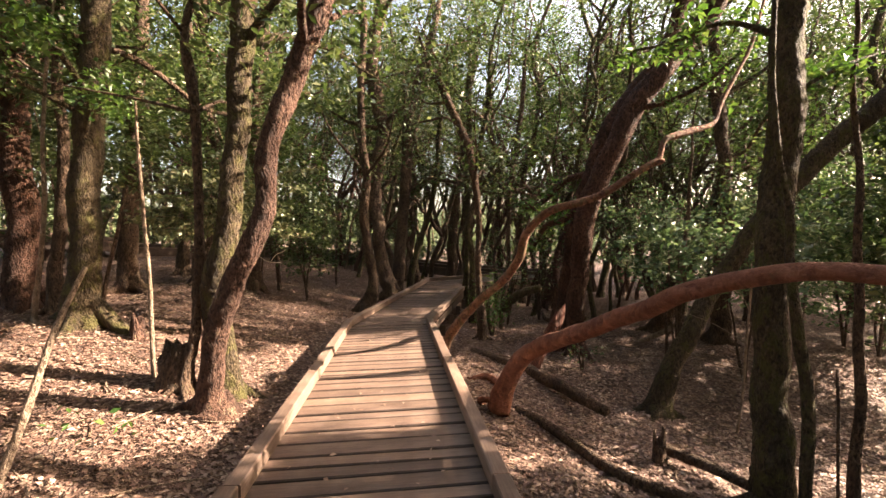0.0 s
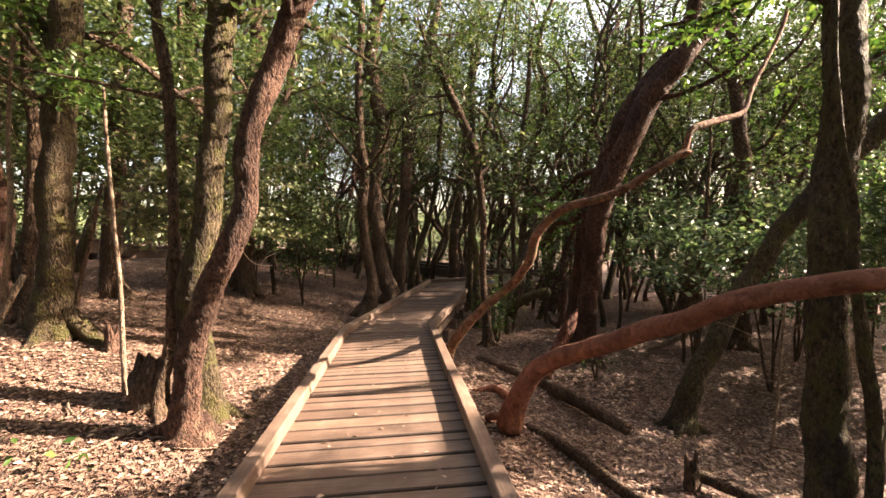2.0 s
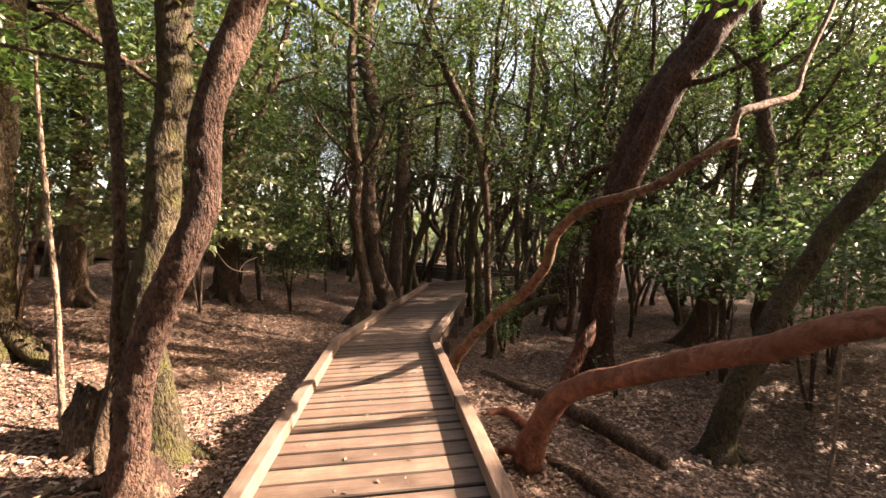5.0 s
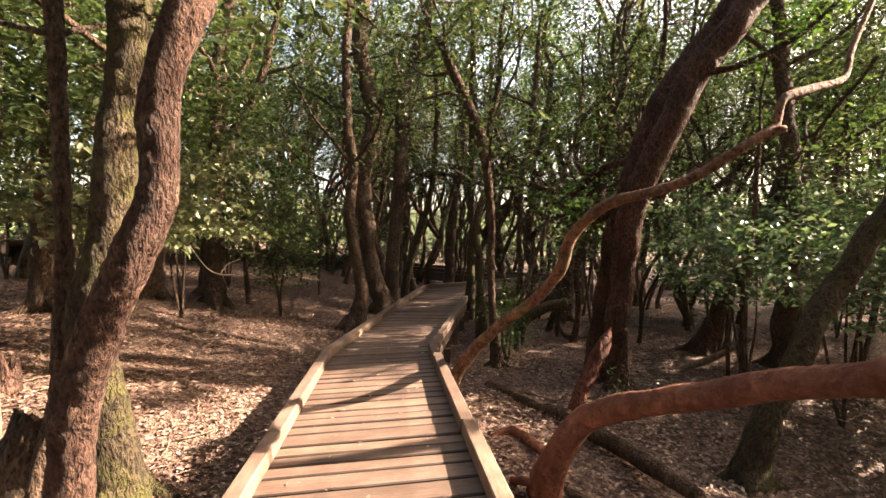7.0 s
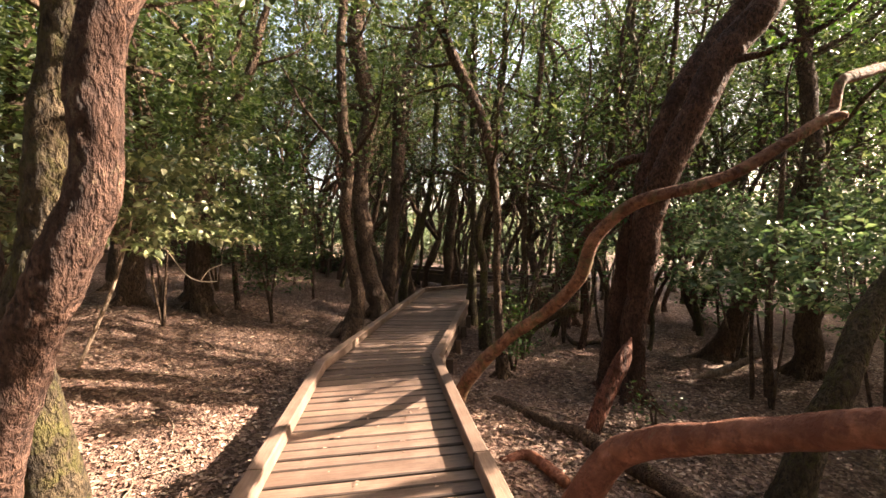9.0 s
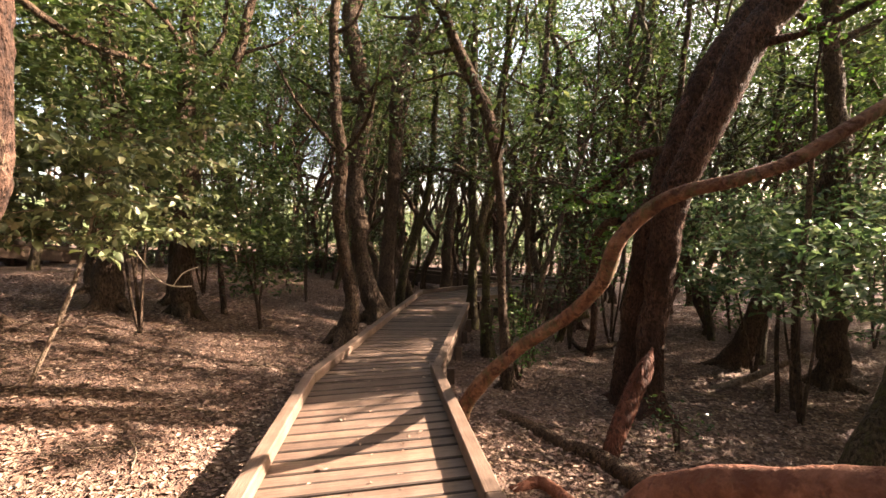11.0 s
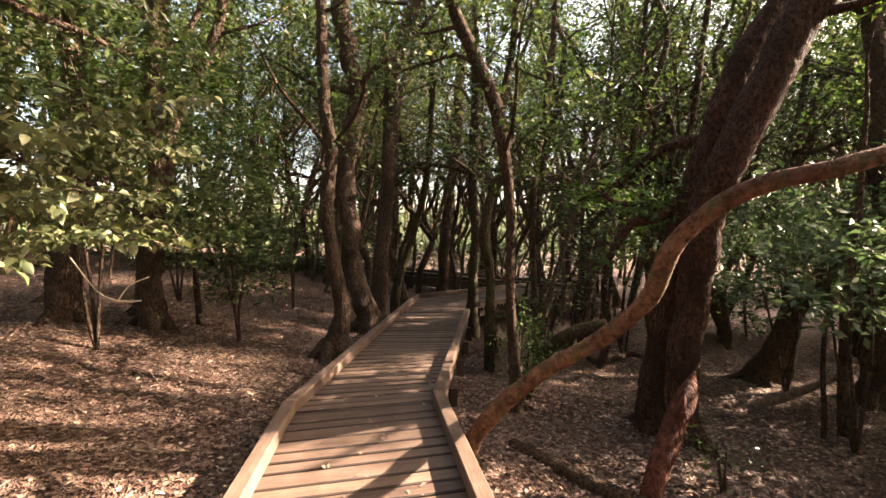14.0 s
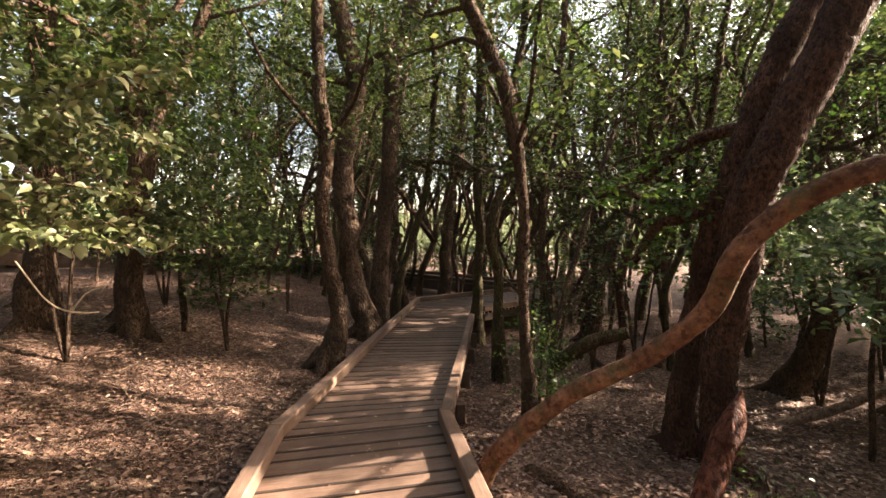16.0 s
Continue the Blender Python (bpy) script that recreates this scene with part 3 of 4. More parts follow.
def stem_thing(name, label, category, mat, stems, sides=14, step=0.05, rough=0.14, parts=("stem", "fork", "twig"), knots=()):
    x, y, z, r = stems[0][0]
    thing = tagged(new(name), label, category)
    thing.matrix_world = pose(x, y, z)
    for i, rows in enumerate(stems):
        local = [tuple(np.array(q) - (x, y, z, 0)) for q in rows]
        stem = part_of(parts[min(i, len(parts) - 1)], stem_mesh(local, mat, sides, step, rough, x * 3 + i), thing)
        for share in knots if i == 0 else ():
            q = spline(local, 0.05)
            q = q[int(share * (len(q) - 1))]
            r = q[3]
            rows = [(q[0] - 0.15 * r, q[1] - r * 0.75, q[2] + 0.2 * r, r * 0.42), (q[0] - 0.15 * r, q[1] - r * 1.02, q[2] + 0.25 * r, r * 0.36), (q[0] - 0.15 * r, q[1] - r * 1.12, q[2] + 0.27 * r, r * 0.2)]
            part_of("knot", stem_mesh(rows, brown_bark, 10, 0.02, 0.2, share * 9), stem, "dark healed branch knot")
    return thing


stem_thing("low_limb", "long crooked mossy red-brown limb arching over the litter", "limb", limb_bark, [[(0.02, 7.2, -0.3, 0.085), (0.06, 7.15, -0.17, 0.078), (0.29, 6.95, 0.19, 0.07), (0.5, 6.75, 0.47, 0.062), (0.71, 6.5, 0.7, 0.056), (0.85, 6.3, 0.87, 0.052), (0.95, 6.1, 1.06, 0.054), (1.01, 6.0, 1.2, 0.055), (1.03, 5.92, 1.35, 0.055), (1.06, 5.85, 1.48, 0.054), (1.14, 5.78, 1.6, 0.05), (1.24, 5.66, 1.72, 0.05), (1.36, 5.52, 1.79, 0.047), (1.54, 5.35, 1.84, 0.042), (1.8, 5.25, 1.93, 0.042), (2.1, 5.18, 2.12, 0.042), (2.34, 5.16, 2.26, 0.04), (2.44, 5.18, 2.33, 0.034), (2.5, 5.2, 2.54, 0.032), (2.62, 5.24, 2.6, 0.04), (2.82, 5.3, 2.66, 0.039), (3.17, 5.4, 2.78, 0.027), (3.34, 5.52, 3.06, 0.025), (3.6, 5.65, 3.46, 0.024), (3.86, 5.78, 3.87, 0.022), (4.11, 5.9, 4.52, 0.018)], [(2.36, 5.16, 2.27, 0.036), (2.43, 5.12, 2.29, 0.034), (2.47, 5.1, 2.3, 0.02)]], knots=(0.3,))
stem_thing("fallen_limb", "thick smooth red-brown limb rising out of the ground", "limb", peeled_bark, [[(0.6, 5.1, -0.49, 0.145), (0.75, 5, -0.05, 0.103), (0.98, 4.75, 0.31, 0.088), (1.36, 4.1, 0.62, 0.077), (1.55, 3.5, 0.89, 0.075), (1.71, 3.15, 1.08, 0.066), (2.06, 2.7, 1.23, 0.055), (2.33, 2.4, 1.24, 0.05), (2.67, 2.2, 1.2, 0.041)]], knots=(0.42, 0.63))
stem_thing("vine", "thin mossy woody vine against a thick trunk", "vine", moss_bark, [[(2.71, 3.35, -0.55, 0.045), (2.7, 3.34, 0.28, 0.042), (2.61, 3.34, 0.7, 0.041), (2.54, 3.33, 1.2, 0.034), (2.52, 3.32, 1.61, 0.026), (2.43, 3.31, 2.02, 0.021), (2.37, 3.31, 2.54, 0.019), (2.37, 3.3, 3.14, 0.018)]])
stem_thing("snag", "broken reddish dead trunk leaning beside a tree", "snag", snag_bark, [[(1.24, 6.64, -0.68, 0.08), (1.42, 6.72, -0.31, 0.078), (1.56, 6.8, -0.06, 0.085), (1.69, 6.87, 0.16, 0.088), (1.78, 6.91, 0.29, 0.066), (1.83, 6.94, 0.36, 0.035), (1.87, 6.96, 0.43, 0.008)], [(1.66, 6.8, 0.12, 0.05), (1.69, 6.82, 0.24, 0.03), (1.71, 6.83, 0.33, 0.006)]], 18, 0.03, 0.2)
stem_thing("log", "dark fallen branch lying on leaf litter", "log", brown_bark, [[(0.5, 7.71, -0.51, 0.086), (1.01, 6.97, -0.51, 0.086), (1.4, 6.36, -0.51, 0.087), (1.66, 5.62, -0.51, 0.077), (1.85, 5.09, -0.52, 0.057)]])
stem_thing("log", "long curved fallen branch lying on leaf litter", "log", brown_bark, [[(0.85, 5.3, -0.56, 0.04), (0.98, 5.1, -0.56, 0.052), (1.09, 4.9, -0.57, 0.054), (1.3, 4.35, -0.58, 0.052), (1.52, 3.9, -0.6, 0.054), (1.75, 3.65, -0.61, 0.05), (2.05, 3.5, -0.64, 0.038), (2.3, 3.3, -0.68, 0.02)]])
stem_thing("log", "short brown fallen branch lying on leaf litter", "log", brown_bark, [[(2.14, 4.43, -0.62, 0.055), (2.36, 4.13, -0.62, 0.051), (2.56, 3.73, -0.63, 0.042)]])
stem_thing("log", "grey fallen branch propped in the shrubs", "log", grey_bark, [[(3.62, 9, -0.72, 0.044), (4.01, 8.73, -0.47, 0.053), (4.27, 8.47, -0.22, 0.043), (4.42, 8.2, 0.01, 0.036)]])
stem_thing("log", "mossy green fallen branch", "log", moss_bark, [[(1.23, 9.3, -0.04, 0.073), (1.35, 9.13, 0.17, 0.082), (1.56, 8.97, 0.34, 0.084), (1.89, 8.8, 0.47, 0.064)]])
stem_thing("dead_twig", "pale bleached forked dead twig hanging from a bush", "twig", dead_wood, [[(-2.85, 6.68, 1.39, 0.0042), (-2.67, 6.68, 1.15, 0.0042), (-2.52, 6.68, 1.08, 0.0056), (-2.37, 6.68, 1.08, 0.0042)], [(-2.53, 6.68, 1.08, 0.0048), (-2.45, 6.68, 1.19, 0.0042), (-2.31, 6.68, 1.25, 0.0036)], [(-2.79, 6.9, 1.53, 0.0048), (-2.32, 6.83, 1.48, 0.0042), (-2.07, 6.75, 1.44, 0.0042), (-1.91, 6.68, 1.5, 0.0036)]])
stem_thing("sapling", "thin pale bare sapling with fine side twigs", "sapling", grey_bark, [[(3.45, 5.3, -0.85, 0.017), (3.51, 5.3, -0.39, 0.016), (3.54, 5.3, 0.19, 0.014), (3.58, 5.3, 0.76, 0.011), (3.59, 5.3, 1.15, 0.007)], [(3.53, 5.3, -0.1, 0.006), (3.15, 5.26, -0.02, 0.005), (2.8, 5.22, 0.12, 0.003)], [(3.55, 5.3, 0.2, 0.006), (3.2, 5.34, 0.42, 0.004), (2.85, 5.36, 0.56, 0.003)], [(3.56, 5.3, 0.4, 0.005), (3.7, 5.25, 0.52, 0.004), (3.86, 5.2, 0.64, 0.003)], [(3.57, 5.3, 0.6, 0.005), (3.4, 5.2, 0.8, 0.004), (3.2, 5.1, 0.86, 0.003)]], 8, 0.05, 0.1, ("stem", "twig"))
stem_thing("root", "reddish root arching out of the litter", "root", peeled_bark, [[(0.5, 5.35, -0.55, 0.03), (0.42, 5.2, -0.42, 0.035), (0.6, 5.05, -0.38, 0.04), (0.72, 5.0, -0.42, 0.04)]])
stem_thing("root", "dark crooked root lying behind a limb", "root", brown_bark, [[(2.61, 11.88, -0.50, 0.030), (2.42, 10.68, -0.50, 0.045), (2.78, 10.74, -0.50, 0.045), (3.25, 11.11, -0.50, 0.050), (3.41, 10.90, -0.50, 0.040)]])
stem_thing("root", "reddish root curling beside a fallen limb", "root", peeled_bark, [[(0.34, 6.1, -0.48, 0.045), (0.6, 6.2, -0.47, 0.05), (0.8, 5.74, -0.47, 0.05)]])



def stump(label, mat, x, y, radius, height, seed):
    """A broken, hollow stump with a jagged rim."""
    rng = np.random.default_rng(seed)
    base, n = ground_z(x, y), 18
    rim = height * (0.75 + 0.3 * rng.uniform(size=n) + 0.25 * np.sin(np.arange(n) * 0.7 + seed))
    verts = []
    for out, at in ((1.45, None), (1.12, 0.25), (1.0, 0.6), (0.95, 1.0), (0.66, 0.97), (0.5, 0.35)):
        for k in range(n):
            a = 2 * math.pi * k / n
            r = radius * out * (1 + 0.1 * math.sin(3 * a + seed) + 0.05 * rng.normal())
            verts.append((r * math.cos(a), r * math.sin(a), -0.08 if at is None else rim[k] * at))
    faces = [(j * n + k, j * n + (k + 1) % n, (j + 1) * n + (k + 1) % n, (j + 1) * n + k) for j in range(5) for k in range(n)]
    faces.append(tuple(5 * n + k for k in range(n)))
    ob = new("stump", mesh_of("stump", verts, faces, mat, True))
    ob.matrix_world = pose(x, y, base)
    return tagged(ob, label, "stump")


stump("hollow broken dark stump at the foot of a tree", brown_bark, -2.56, 4.36, 0.15, 0.42, 3)
stump("small broken stump in sunlit litter", red_bark, -3.64, 5.4, 0.07, 0.26, 5)
stump("small broken mossy stump beside a fallen branch", brown_bark, 2.06, 4.3, 0.055, 0.3, 8)


# ---------------------------------------------------------------- the wood behind


def wild_tree(seed):
    """A slim, crooked laurel, built at the origin: forked stem, limbs and a ragged crown."""
    rng = np.random.default_rng(seed)
    mat = (brown_bark, moss_bark, red_bark, brown_bark)[seed % 4]
    tree = tagged(new("tree"), ("slender crooked brown laurel in the dense wood", "slender mossy laurel in the dense wood", "reddish crooked laurel in the dense wood", "forked dark laurel in the dense wood")[seed % 4], "tree", "trees of the wood")
    r = rng.uniform(0.05, 0.105)
    lean = rng.normal(size=2) * 0.16
    fork = rng.uniform(1.0, 2.6)
    stem = [(0, 0, -0.2, r * 1.7), (0, 0, 0.05, r * 1.3)]
    p, d = np.array((0, 0, 0.25)), np.array((*lean, 1.0))
    while p[2] < fork:
        stem.append((*p, r))
        d = d + rng.normal(size=3) * (0.2, 0.2, 0)
        p = p + d / np.linalg.norm(d) * 0.45
    stem.append((*p, r))
    part_of("trunk", stem_mesh(stem, mat, 9, 0.12, 0.12, seed), tree)
    limbs = []
    for i in range(rng.integers(2, 4)):
        a = rng.uniform(0, 6.28)
        rows = branch(stem[-1][:3], (math.cos(a) * 0.32, math.sin(a) * 0.32, 1), rng.uniform(7.0, 10.0), r * 0.85, rng, 0.5, 0.26)
        part_of("limb", stem_mesh(rows, mat, 7, 0.18, 0.1, seed + i), tree)
        limbs.append(rows)
        for j in range(6):
            q = rows[rng.integers(2, len(rows) - 1)]
            a = rng.uniform(0, 6.28)
            twig = branch(q[:3], (math.cos(a), math.sin(a), 0.35), rng.uniform(0.8, 1.8), q[3] * 0.5, rng)
            part_of("limb", stem_mesh(twig, mat, 5, 0.25, 0.05, j), tree)
            limbs.append(twig)
    verts, faces = [], []
    for k in range(30):
        rows = limbs[rng.integers(0, len(limbs))]
        q = rows[rng.integers(1, len(rows) - 1)]
        a = rng.uniform(0, 6.28)
        tv, tf = tube(branch(q[:3], (math.cos(a), math.sin(a), rng.uniform(-0.1, 0.7)), rng.uniform(0.5, 1.5), 0.014, rng, 0.1, 0.3), 4, 0.3, 0.05, k)
        faces += [tuple(i + len(verts) for i in f) for f in tf]
        verts += tv
    part_of("brushwood", mesh_of("brushwood", verts, faces, mat, True), tree)["kind"] = "stuff"
    centres = crown_from(limbs, rng, 0.6, 4.3)
    low = [np.array(stem[rng.integers(2, len(stem))][:3]) + rng.normal(size=3) * 0.35 + (0, 0, 0.5) for _ in range(2)]
    part_of("crown", leaf_mesh(centres + low, 0.3, 26, 0.105, leaf_fresh if seed % 5 == 0 else leaf_dark, rng), tree)
    return tree


WAYS = [[(0.0, -3.0), (-0.85, 7.4), (0.2, 14.2), (3.9, 17.0), (4.6, 17.6), (2.4, 19.0), (-0.9, 20.9), (-6.8, 22.1), (-12.6, 18.0), (-11.3, 13.4), (-14.0, 9.0)]]


def near_way(x, y, gap):
    for line in WAYS:
        for (ax, ay), (bx, by) in zip(line, line[1:]):
            s = max(0, min(1, ((x - ax) * (bx - ax) + (y - ay) * (by - ay)) / ((bx - ax) ** 2 + (by - ay) ** 2)))
            if math.hypot(x - ax - s * (bx - ax), y - ay - s * (by - ay)) < gap:
                return True
    return False


rng = np.random.default_rng(5)
spots = []
# spots left without trees to let low sun onto the path: x, y, radius
SUN_GAPS = [(9.2, 4.4, 0.9), (11.5, 8.7, 0.9), (9.9, 10.6, 0.7), (12.3, 14.2, 0.8), (11.4, 2.9, 0.7)]


def sow(x0, x1, y0, y1, cell, keep=1.0):
    rng = np.random.default_rng(int(1000 + 31 * x0 + 7 * y0))
    for cx in np.arange(x0, x1, cell):
        for cy in np.arange(y0, y1, cell):
            x, y = cx + rng.uniform(0, cell), cy + rng.uniform(0, cell)
            if rng.uniform() > keep or near_way(x, y, 1.1) or any(math.hypot(x - a, y - b) < c for a, b, c in SUN_GAPS) or any(math.hypot(x - a, y - b) < 0.7 for a, b in taken):
                continue
            spots.append((x, y))
            taken.append((x, y))


sow(-2.5, 11, 17, 29, 2.25)
sow(1.6, 5.5, 12, 17, 2.1)
sow(5.5, 14, 11.5, 17, 2.1, 0.7)
# Trees at the right, partly out of view, added to shade the far deck.
sow(7.4, 12.5, 8.3, 11.5, 2.0, 0.85)
sow(-9, -2.5, 16, 31, 2.1)
sow(-20, -9, 9, 30, 2.4)
sow(14, 22, 18, 30, 2.8)
sow(13, 20, 10, 18, 2.8, 0.55)
sow(20, 27, 12, 22, 2.6, 0.9)
sow(14, 22, 18.5, 24, 2.6, 0.7)
sow(-13, -7, 3, 9, 2.3)
# Trees behind and beside the start, out of view, added to dim the skylight.
sow(-9, 9, -13, -2, 2.3)
sow(-12, -4, -3, 3, 2.4)
sow(4, 9, -8, -1, 2.6)
# Unseen trees right of the view, added to dapple the sun on the deck.
sow(8.2, 11.4, 2.2, 4.6, 2.4, 0.8)
short = len(spots)
# Unseen double-size trees, added to hold sun off the near ground.
sow(6.8, 9.6, -3.0, 1.4, 2.2, 0.95)
kinds = [wild_tree(s) for s in range(14)]
placed = set()
for i, (x, y) in enumerate(spots):
    own = np.random.default_rng(int(abs(x) * 1000) * 7 + int(abs(y) * 1000))
    s = own.uniform(0.85, 1.2) * (1.1 if y > 16 else 1) if i < short else own.uniform(2.0, 2.25)
    k, turn = int(own.integers(len(kinds))), own.uniform(0, 360)
    m = pose(x, y, ground_z(x, y), 0, 0, turn) @ Matrix.Diagonal((s, s, s, 1))
    if k in placed:
        copy_thing(kinds[k], m)
    else:
        kinds[k].matrix_world = m
        placed.add(k)


def crooked_stem(seed):
    """A bare, winding laurel stem of the thicket: it snakes upward, forks, and bears small tufts high up."""
    rng = np.random.default_rng(900 + seed)
    mat = (brown_bark, moss_bark, shade_bark)[seed % 3]
    tree = tagged(new("tree"), ("bare winding brown laurel stem in the thicket", "bare winding mossy laurel stem in the thicket", "bare winding reddish laurel stem in the thicket")[seed % 3], "tree", "winding stems of the thicket")
    r = rng.uniform(0.032, 0.07)
    lean, a, b = rng.uniform(0.0, 0.3), rng.uniform(0, 6.28), rng.uniform(0, 6.28)
    rows = []
    for z in np.arange(-0.2, 7.6, 0.35):
        w = min(z / 2, 1) if z > 0 else 0
        x = lean * z + w * (0.2 * math.sin(1.5 * z + a) + 0.1 * math.sin(3.4 * z + b))
        y = w * 0.16 * math.sin(1.3 * z + b)
        rows.append((x, y, z, r * (1.5 if z < 0.1 else 1.0 - 0.07 * z)))
    part_of("trunk", stem_mesh(rows, mat, 9, 0.11, 0.14, seed), tree)
    centres = []
    for i in range(5):
        q = rows[int(rng.integers(4, len(rows) - 3))]
        c = rng.uniform(0, 6.28)
        limb = branch(q[:3], (math.cos(c) * 0.7, math.sin(c) * 0.5, 0.75), rng.uniform(1.2, 3.2), q[3] * 0.6, rng, 0.35, 0.28)
        part_of("limb", stem_mesh(limb, mat, 6, 0.14, 0.1, seed + i), tree)
        for j in range(2):
            q2 = limb[int(rng.integers(1, len(limb) - 1))]
            c = rng.uniform(0, 6.28)
            twig = branch(q2[:3], (math.cos(c), math.sin(c), 0.4), rng.uniform(0.5, 1.2), 0.012, rng, 0.2, 0.35)
            part_of("twig", stem_mesh(twig, mat, 4, 0.16, 0.05, j), tree)
            centres += [np.array(v[:3]) for v in twig[-2:]]
        centres += [np.array(v[:3]) for v in limb[-2:]]
    part_of("crown", leaf_mesh(centres, 0.22, 20, 0.085, leaf_fresh if seed % 4 == 0 else leaf_dark, rng), tree)
    return tree


trng = np.random.default_rng(77)
winding = [crooked_stem(k) for k in range(9)]
used = 0
for x0, x1, y0, y1, count in ((1.4, 4.2, 10.0, 14.0, 15), (-2.8, 1.2, 15.5, 20.0, 13), (2.0, 7.0, 14.5, 20.5, 15), (-8.0, -2.5, 14.0, 20.5, 14), (-2.0, 8.0, 21.5, 27.0, 16), (4.6, 8.0, 9.8, 14.0, 9)):
    for k in range(count):
        x, y = trng.uniform(x0, x1), trng.uniform(y0, y1)
        if near_way(x, y, 1.0) or any(math.hypot(x - u, y - v) < 0.3 for u, v in taken):
            continue
        taken.append((x, y))
        size = trng.uniform(0.85, 1.25)
        m = pose(x, y, ground_z(x, y), 0, 0, trng.uniform(-50, 50)) @ Matrix.Diagonal((size, size, size, 1))
        if used < len(winding):
            winding[used].matrix_world = m
        else:
            copy_thing(winding[used % len(winding)], m)
        used += 1

# low growth under the far trees
n = 900
a = rng.uniform(-0.3, math.pi + 0.3, n)
d = rng.uniform(23, 34, n)
scrub = np.stack([d * np.cos(a), 6 + d * np.sin(a), rng.uniform(-0.6, 3.2, n)], 1)
scrub = scrub[[not near_way(q[0], q[1], 1.3) for q in scrub]]
tagged(new("undergrowth", leaf_mesh(scrub, 0.8, 24, 0.2, leaf_dark, rng)), "pale green undergrowth below distant trees", "undergrowth", kind="stuff")

# far woods all round, past counting
n = 2800
a = rng.uniform(0, 2 * math.pi, n)
d = rng.uniform(34, 60, n)
far = np.stack([d * np.cos(a), 10 + d * np.sin(a), 13.5 * rng.uniform(0, 1, n) ** 1.5 - 0.5], 1)
woods = tagged(new("far_woods", leaf_mesh(far, 1.5, 20, 0.5, leaf_far, rng)), "distant pale green laurel woods", "woods", kind="stuff")
verts, faces = [], []
for k in range(260):
    b, e = rng.uniform(0, 2 * math.pi), rng.uniform(32, 55)
    x, y, r = e * math.cos(b), 10 + e * math.sin(b), rng.uniform(0.08, 0.2)
    tv, tf = tube([(x, y, -0.8, r), (x + rng.normal() * 0.6, y, 4, r * 0.8), (x + rng.normal(), y, 9, r * 0.4)], 5, 1.2, 0.1, k)
    faces += [tuple(q + len(verts) for q in f) for f in tf]
    verts += tv
tagged(new("far_trunks", mesh_of("far_trunks", verts, faces, brown_bark, True)), "distant thin brown tree trunks", "woods", kind="stuff")

# ---------------------------------------------------------------- shrubs


def shrub(label, x, y, reach, low, high, count, mat, size, seed, each=26, stems=3, stalks=(), shift=0.0):
    """A leafy shrub or low tree: thin stems from one foot and clumps of leaves between two heights."""
    rng = np.random.default_rng(seed)
    base = ground_z(x, y)
    thing = tagged(new("shrub"), label, "shrub")
    thing.matrix_world = pose(x, y, base)
    limbs = []
    for i in range(stems):
        a = rng.uniform(0, 6.28)
        rows = branch((0, 0, -0.05), (math.cos(a) * 0.12, math.sin(a) * 0.12, 1), (high - base) * rng.uniform(0.7, 0.95), 0.024, rng, 0.4, 0.08)
        limbs.append(rows)
        part_of("stem", stem_mesh(rows, brown_bark, 6, 0.15, 0.08, i), thing)
    for row in stalks:
        part_of("stem", stem_mesh([tuple(np.array(q) - (x, y, base, 0)) for q in row], grey_bark, 9, 0.06, 0.1, 1), thing)
    centres = []
    while len(centres) < count:
        q = rng.uniform(-1, 1, 3)
        if np.linalg.norm(q) < 1:
            centres.append((q[0] * reach + shift, q[1] * reach, low - base + (q[2] + 1) / 2 * (high - low)))
    part_of("foliage", leaf_mesh(centres, 0.26, each, size, mat, rng, 0.4), thing)
    return thing


def spray_bush(label, stalk, sprays, mat, size, seed):
    """A young broad-leaved bush: drooping flat sprays of leaves fan out from the top of one thin stem."""
    rng = np.random.default_rng(seed)
    x, y, base, r = stalk[0]
    thing = tagged(new("shrub"), label, "shrub")
    thing.matrix_world = pose(x, y, base)
    local = [tuple(np.array(q) - (x, y, base, 0)) for q in stalk]
    part_of("stem", stem_mesh(local, grey_bark, 9, 0.06, 0.1, 1), thing)
    top = np.array(local[-1][:3])
    lead = branch(top, (0.15, 0.05, 1), 0.75, 0.013, rng, 0.2, 0.12)
    part_of("stem", stem_mesh(lead, grey_bark, 7, 0.08, 0.1, 2), thing)
    for i in range(sprays):
        start = np.array(lead[int(rng.integers(0, len(lead)))][:3])
        a, long = rng.uniform(0, 6.28), rng.uniform(0.6, 1.15)
        if math.cos(a) > 0.2:
            long *= 1.25
        rows = branch(start, (math.cos(a), math.sin(a), 0.3), long, 0.008, rng, -0.3, 0.1)
        twig = part_of("branch", stem_mesh(rows, grey_bark, 5, 0.12, 0.08, i), thing)
        along = [np.array(q[:3]) for q in spline(rows, 0.07)]
        along = along[len(along) // 4:]
        part_of("leaf_spray", leaf_mesh(along, 0.15, 12, size, mat, rng, 0.3, droop=0.45, broad=1.3), twig)["kind"] = "stuff"
    return thing


spray_bush("sunlit broad-leaved bush on a thin leaning stem", [(-3.36, 6.2, 0.37, 0.017), (-3.18, 6.27, 0.86, 0.017), (-3.08, 6.33, 1.21, 0.016), (-3.05, 6.4, 1.49, 0.014)], 42, leaf_sunny, 0.076, 1)
shrub("dark green low laurel with a spreading crown", -4.6, 11.5, 1.9, 1.2, 4.6, 130, leaf_fresh, 0.12, 2)
shrub("dense dark green laurel shrub in shade", 4.6, 9.3, 1.3, 0.5, 2.6, 110, leaf_cool, 0.11, 3)
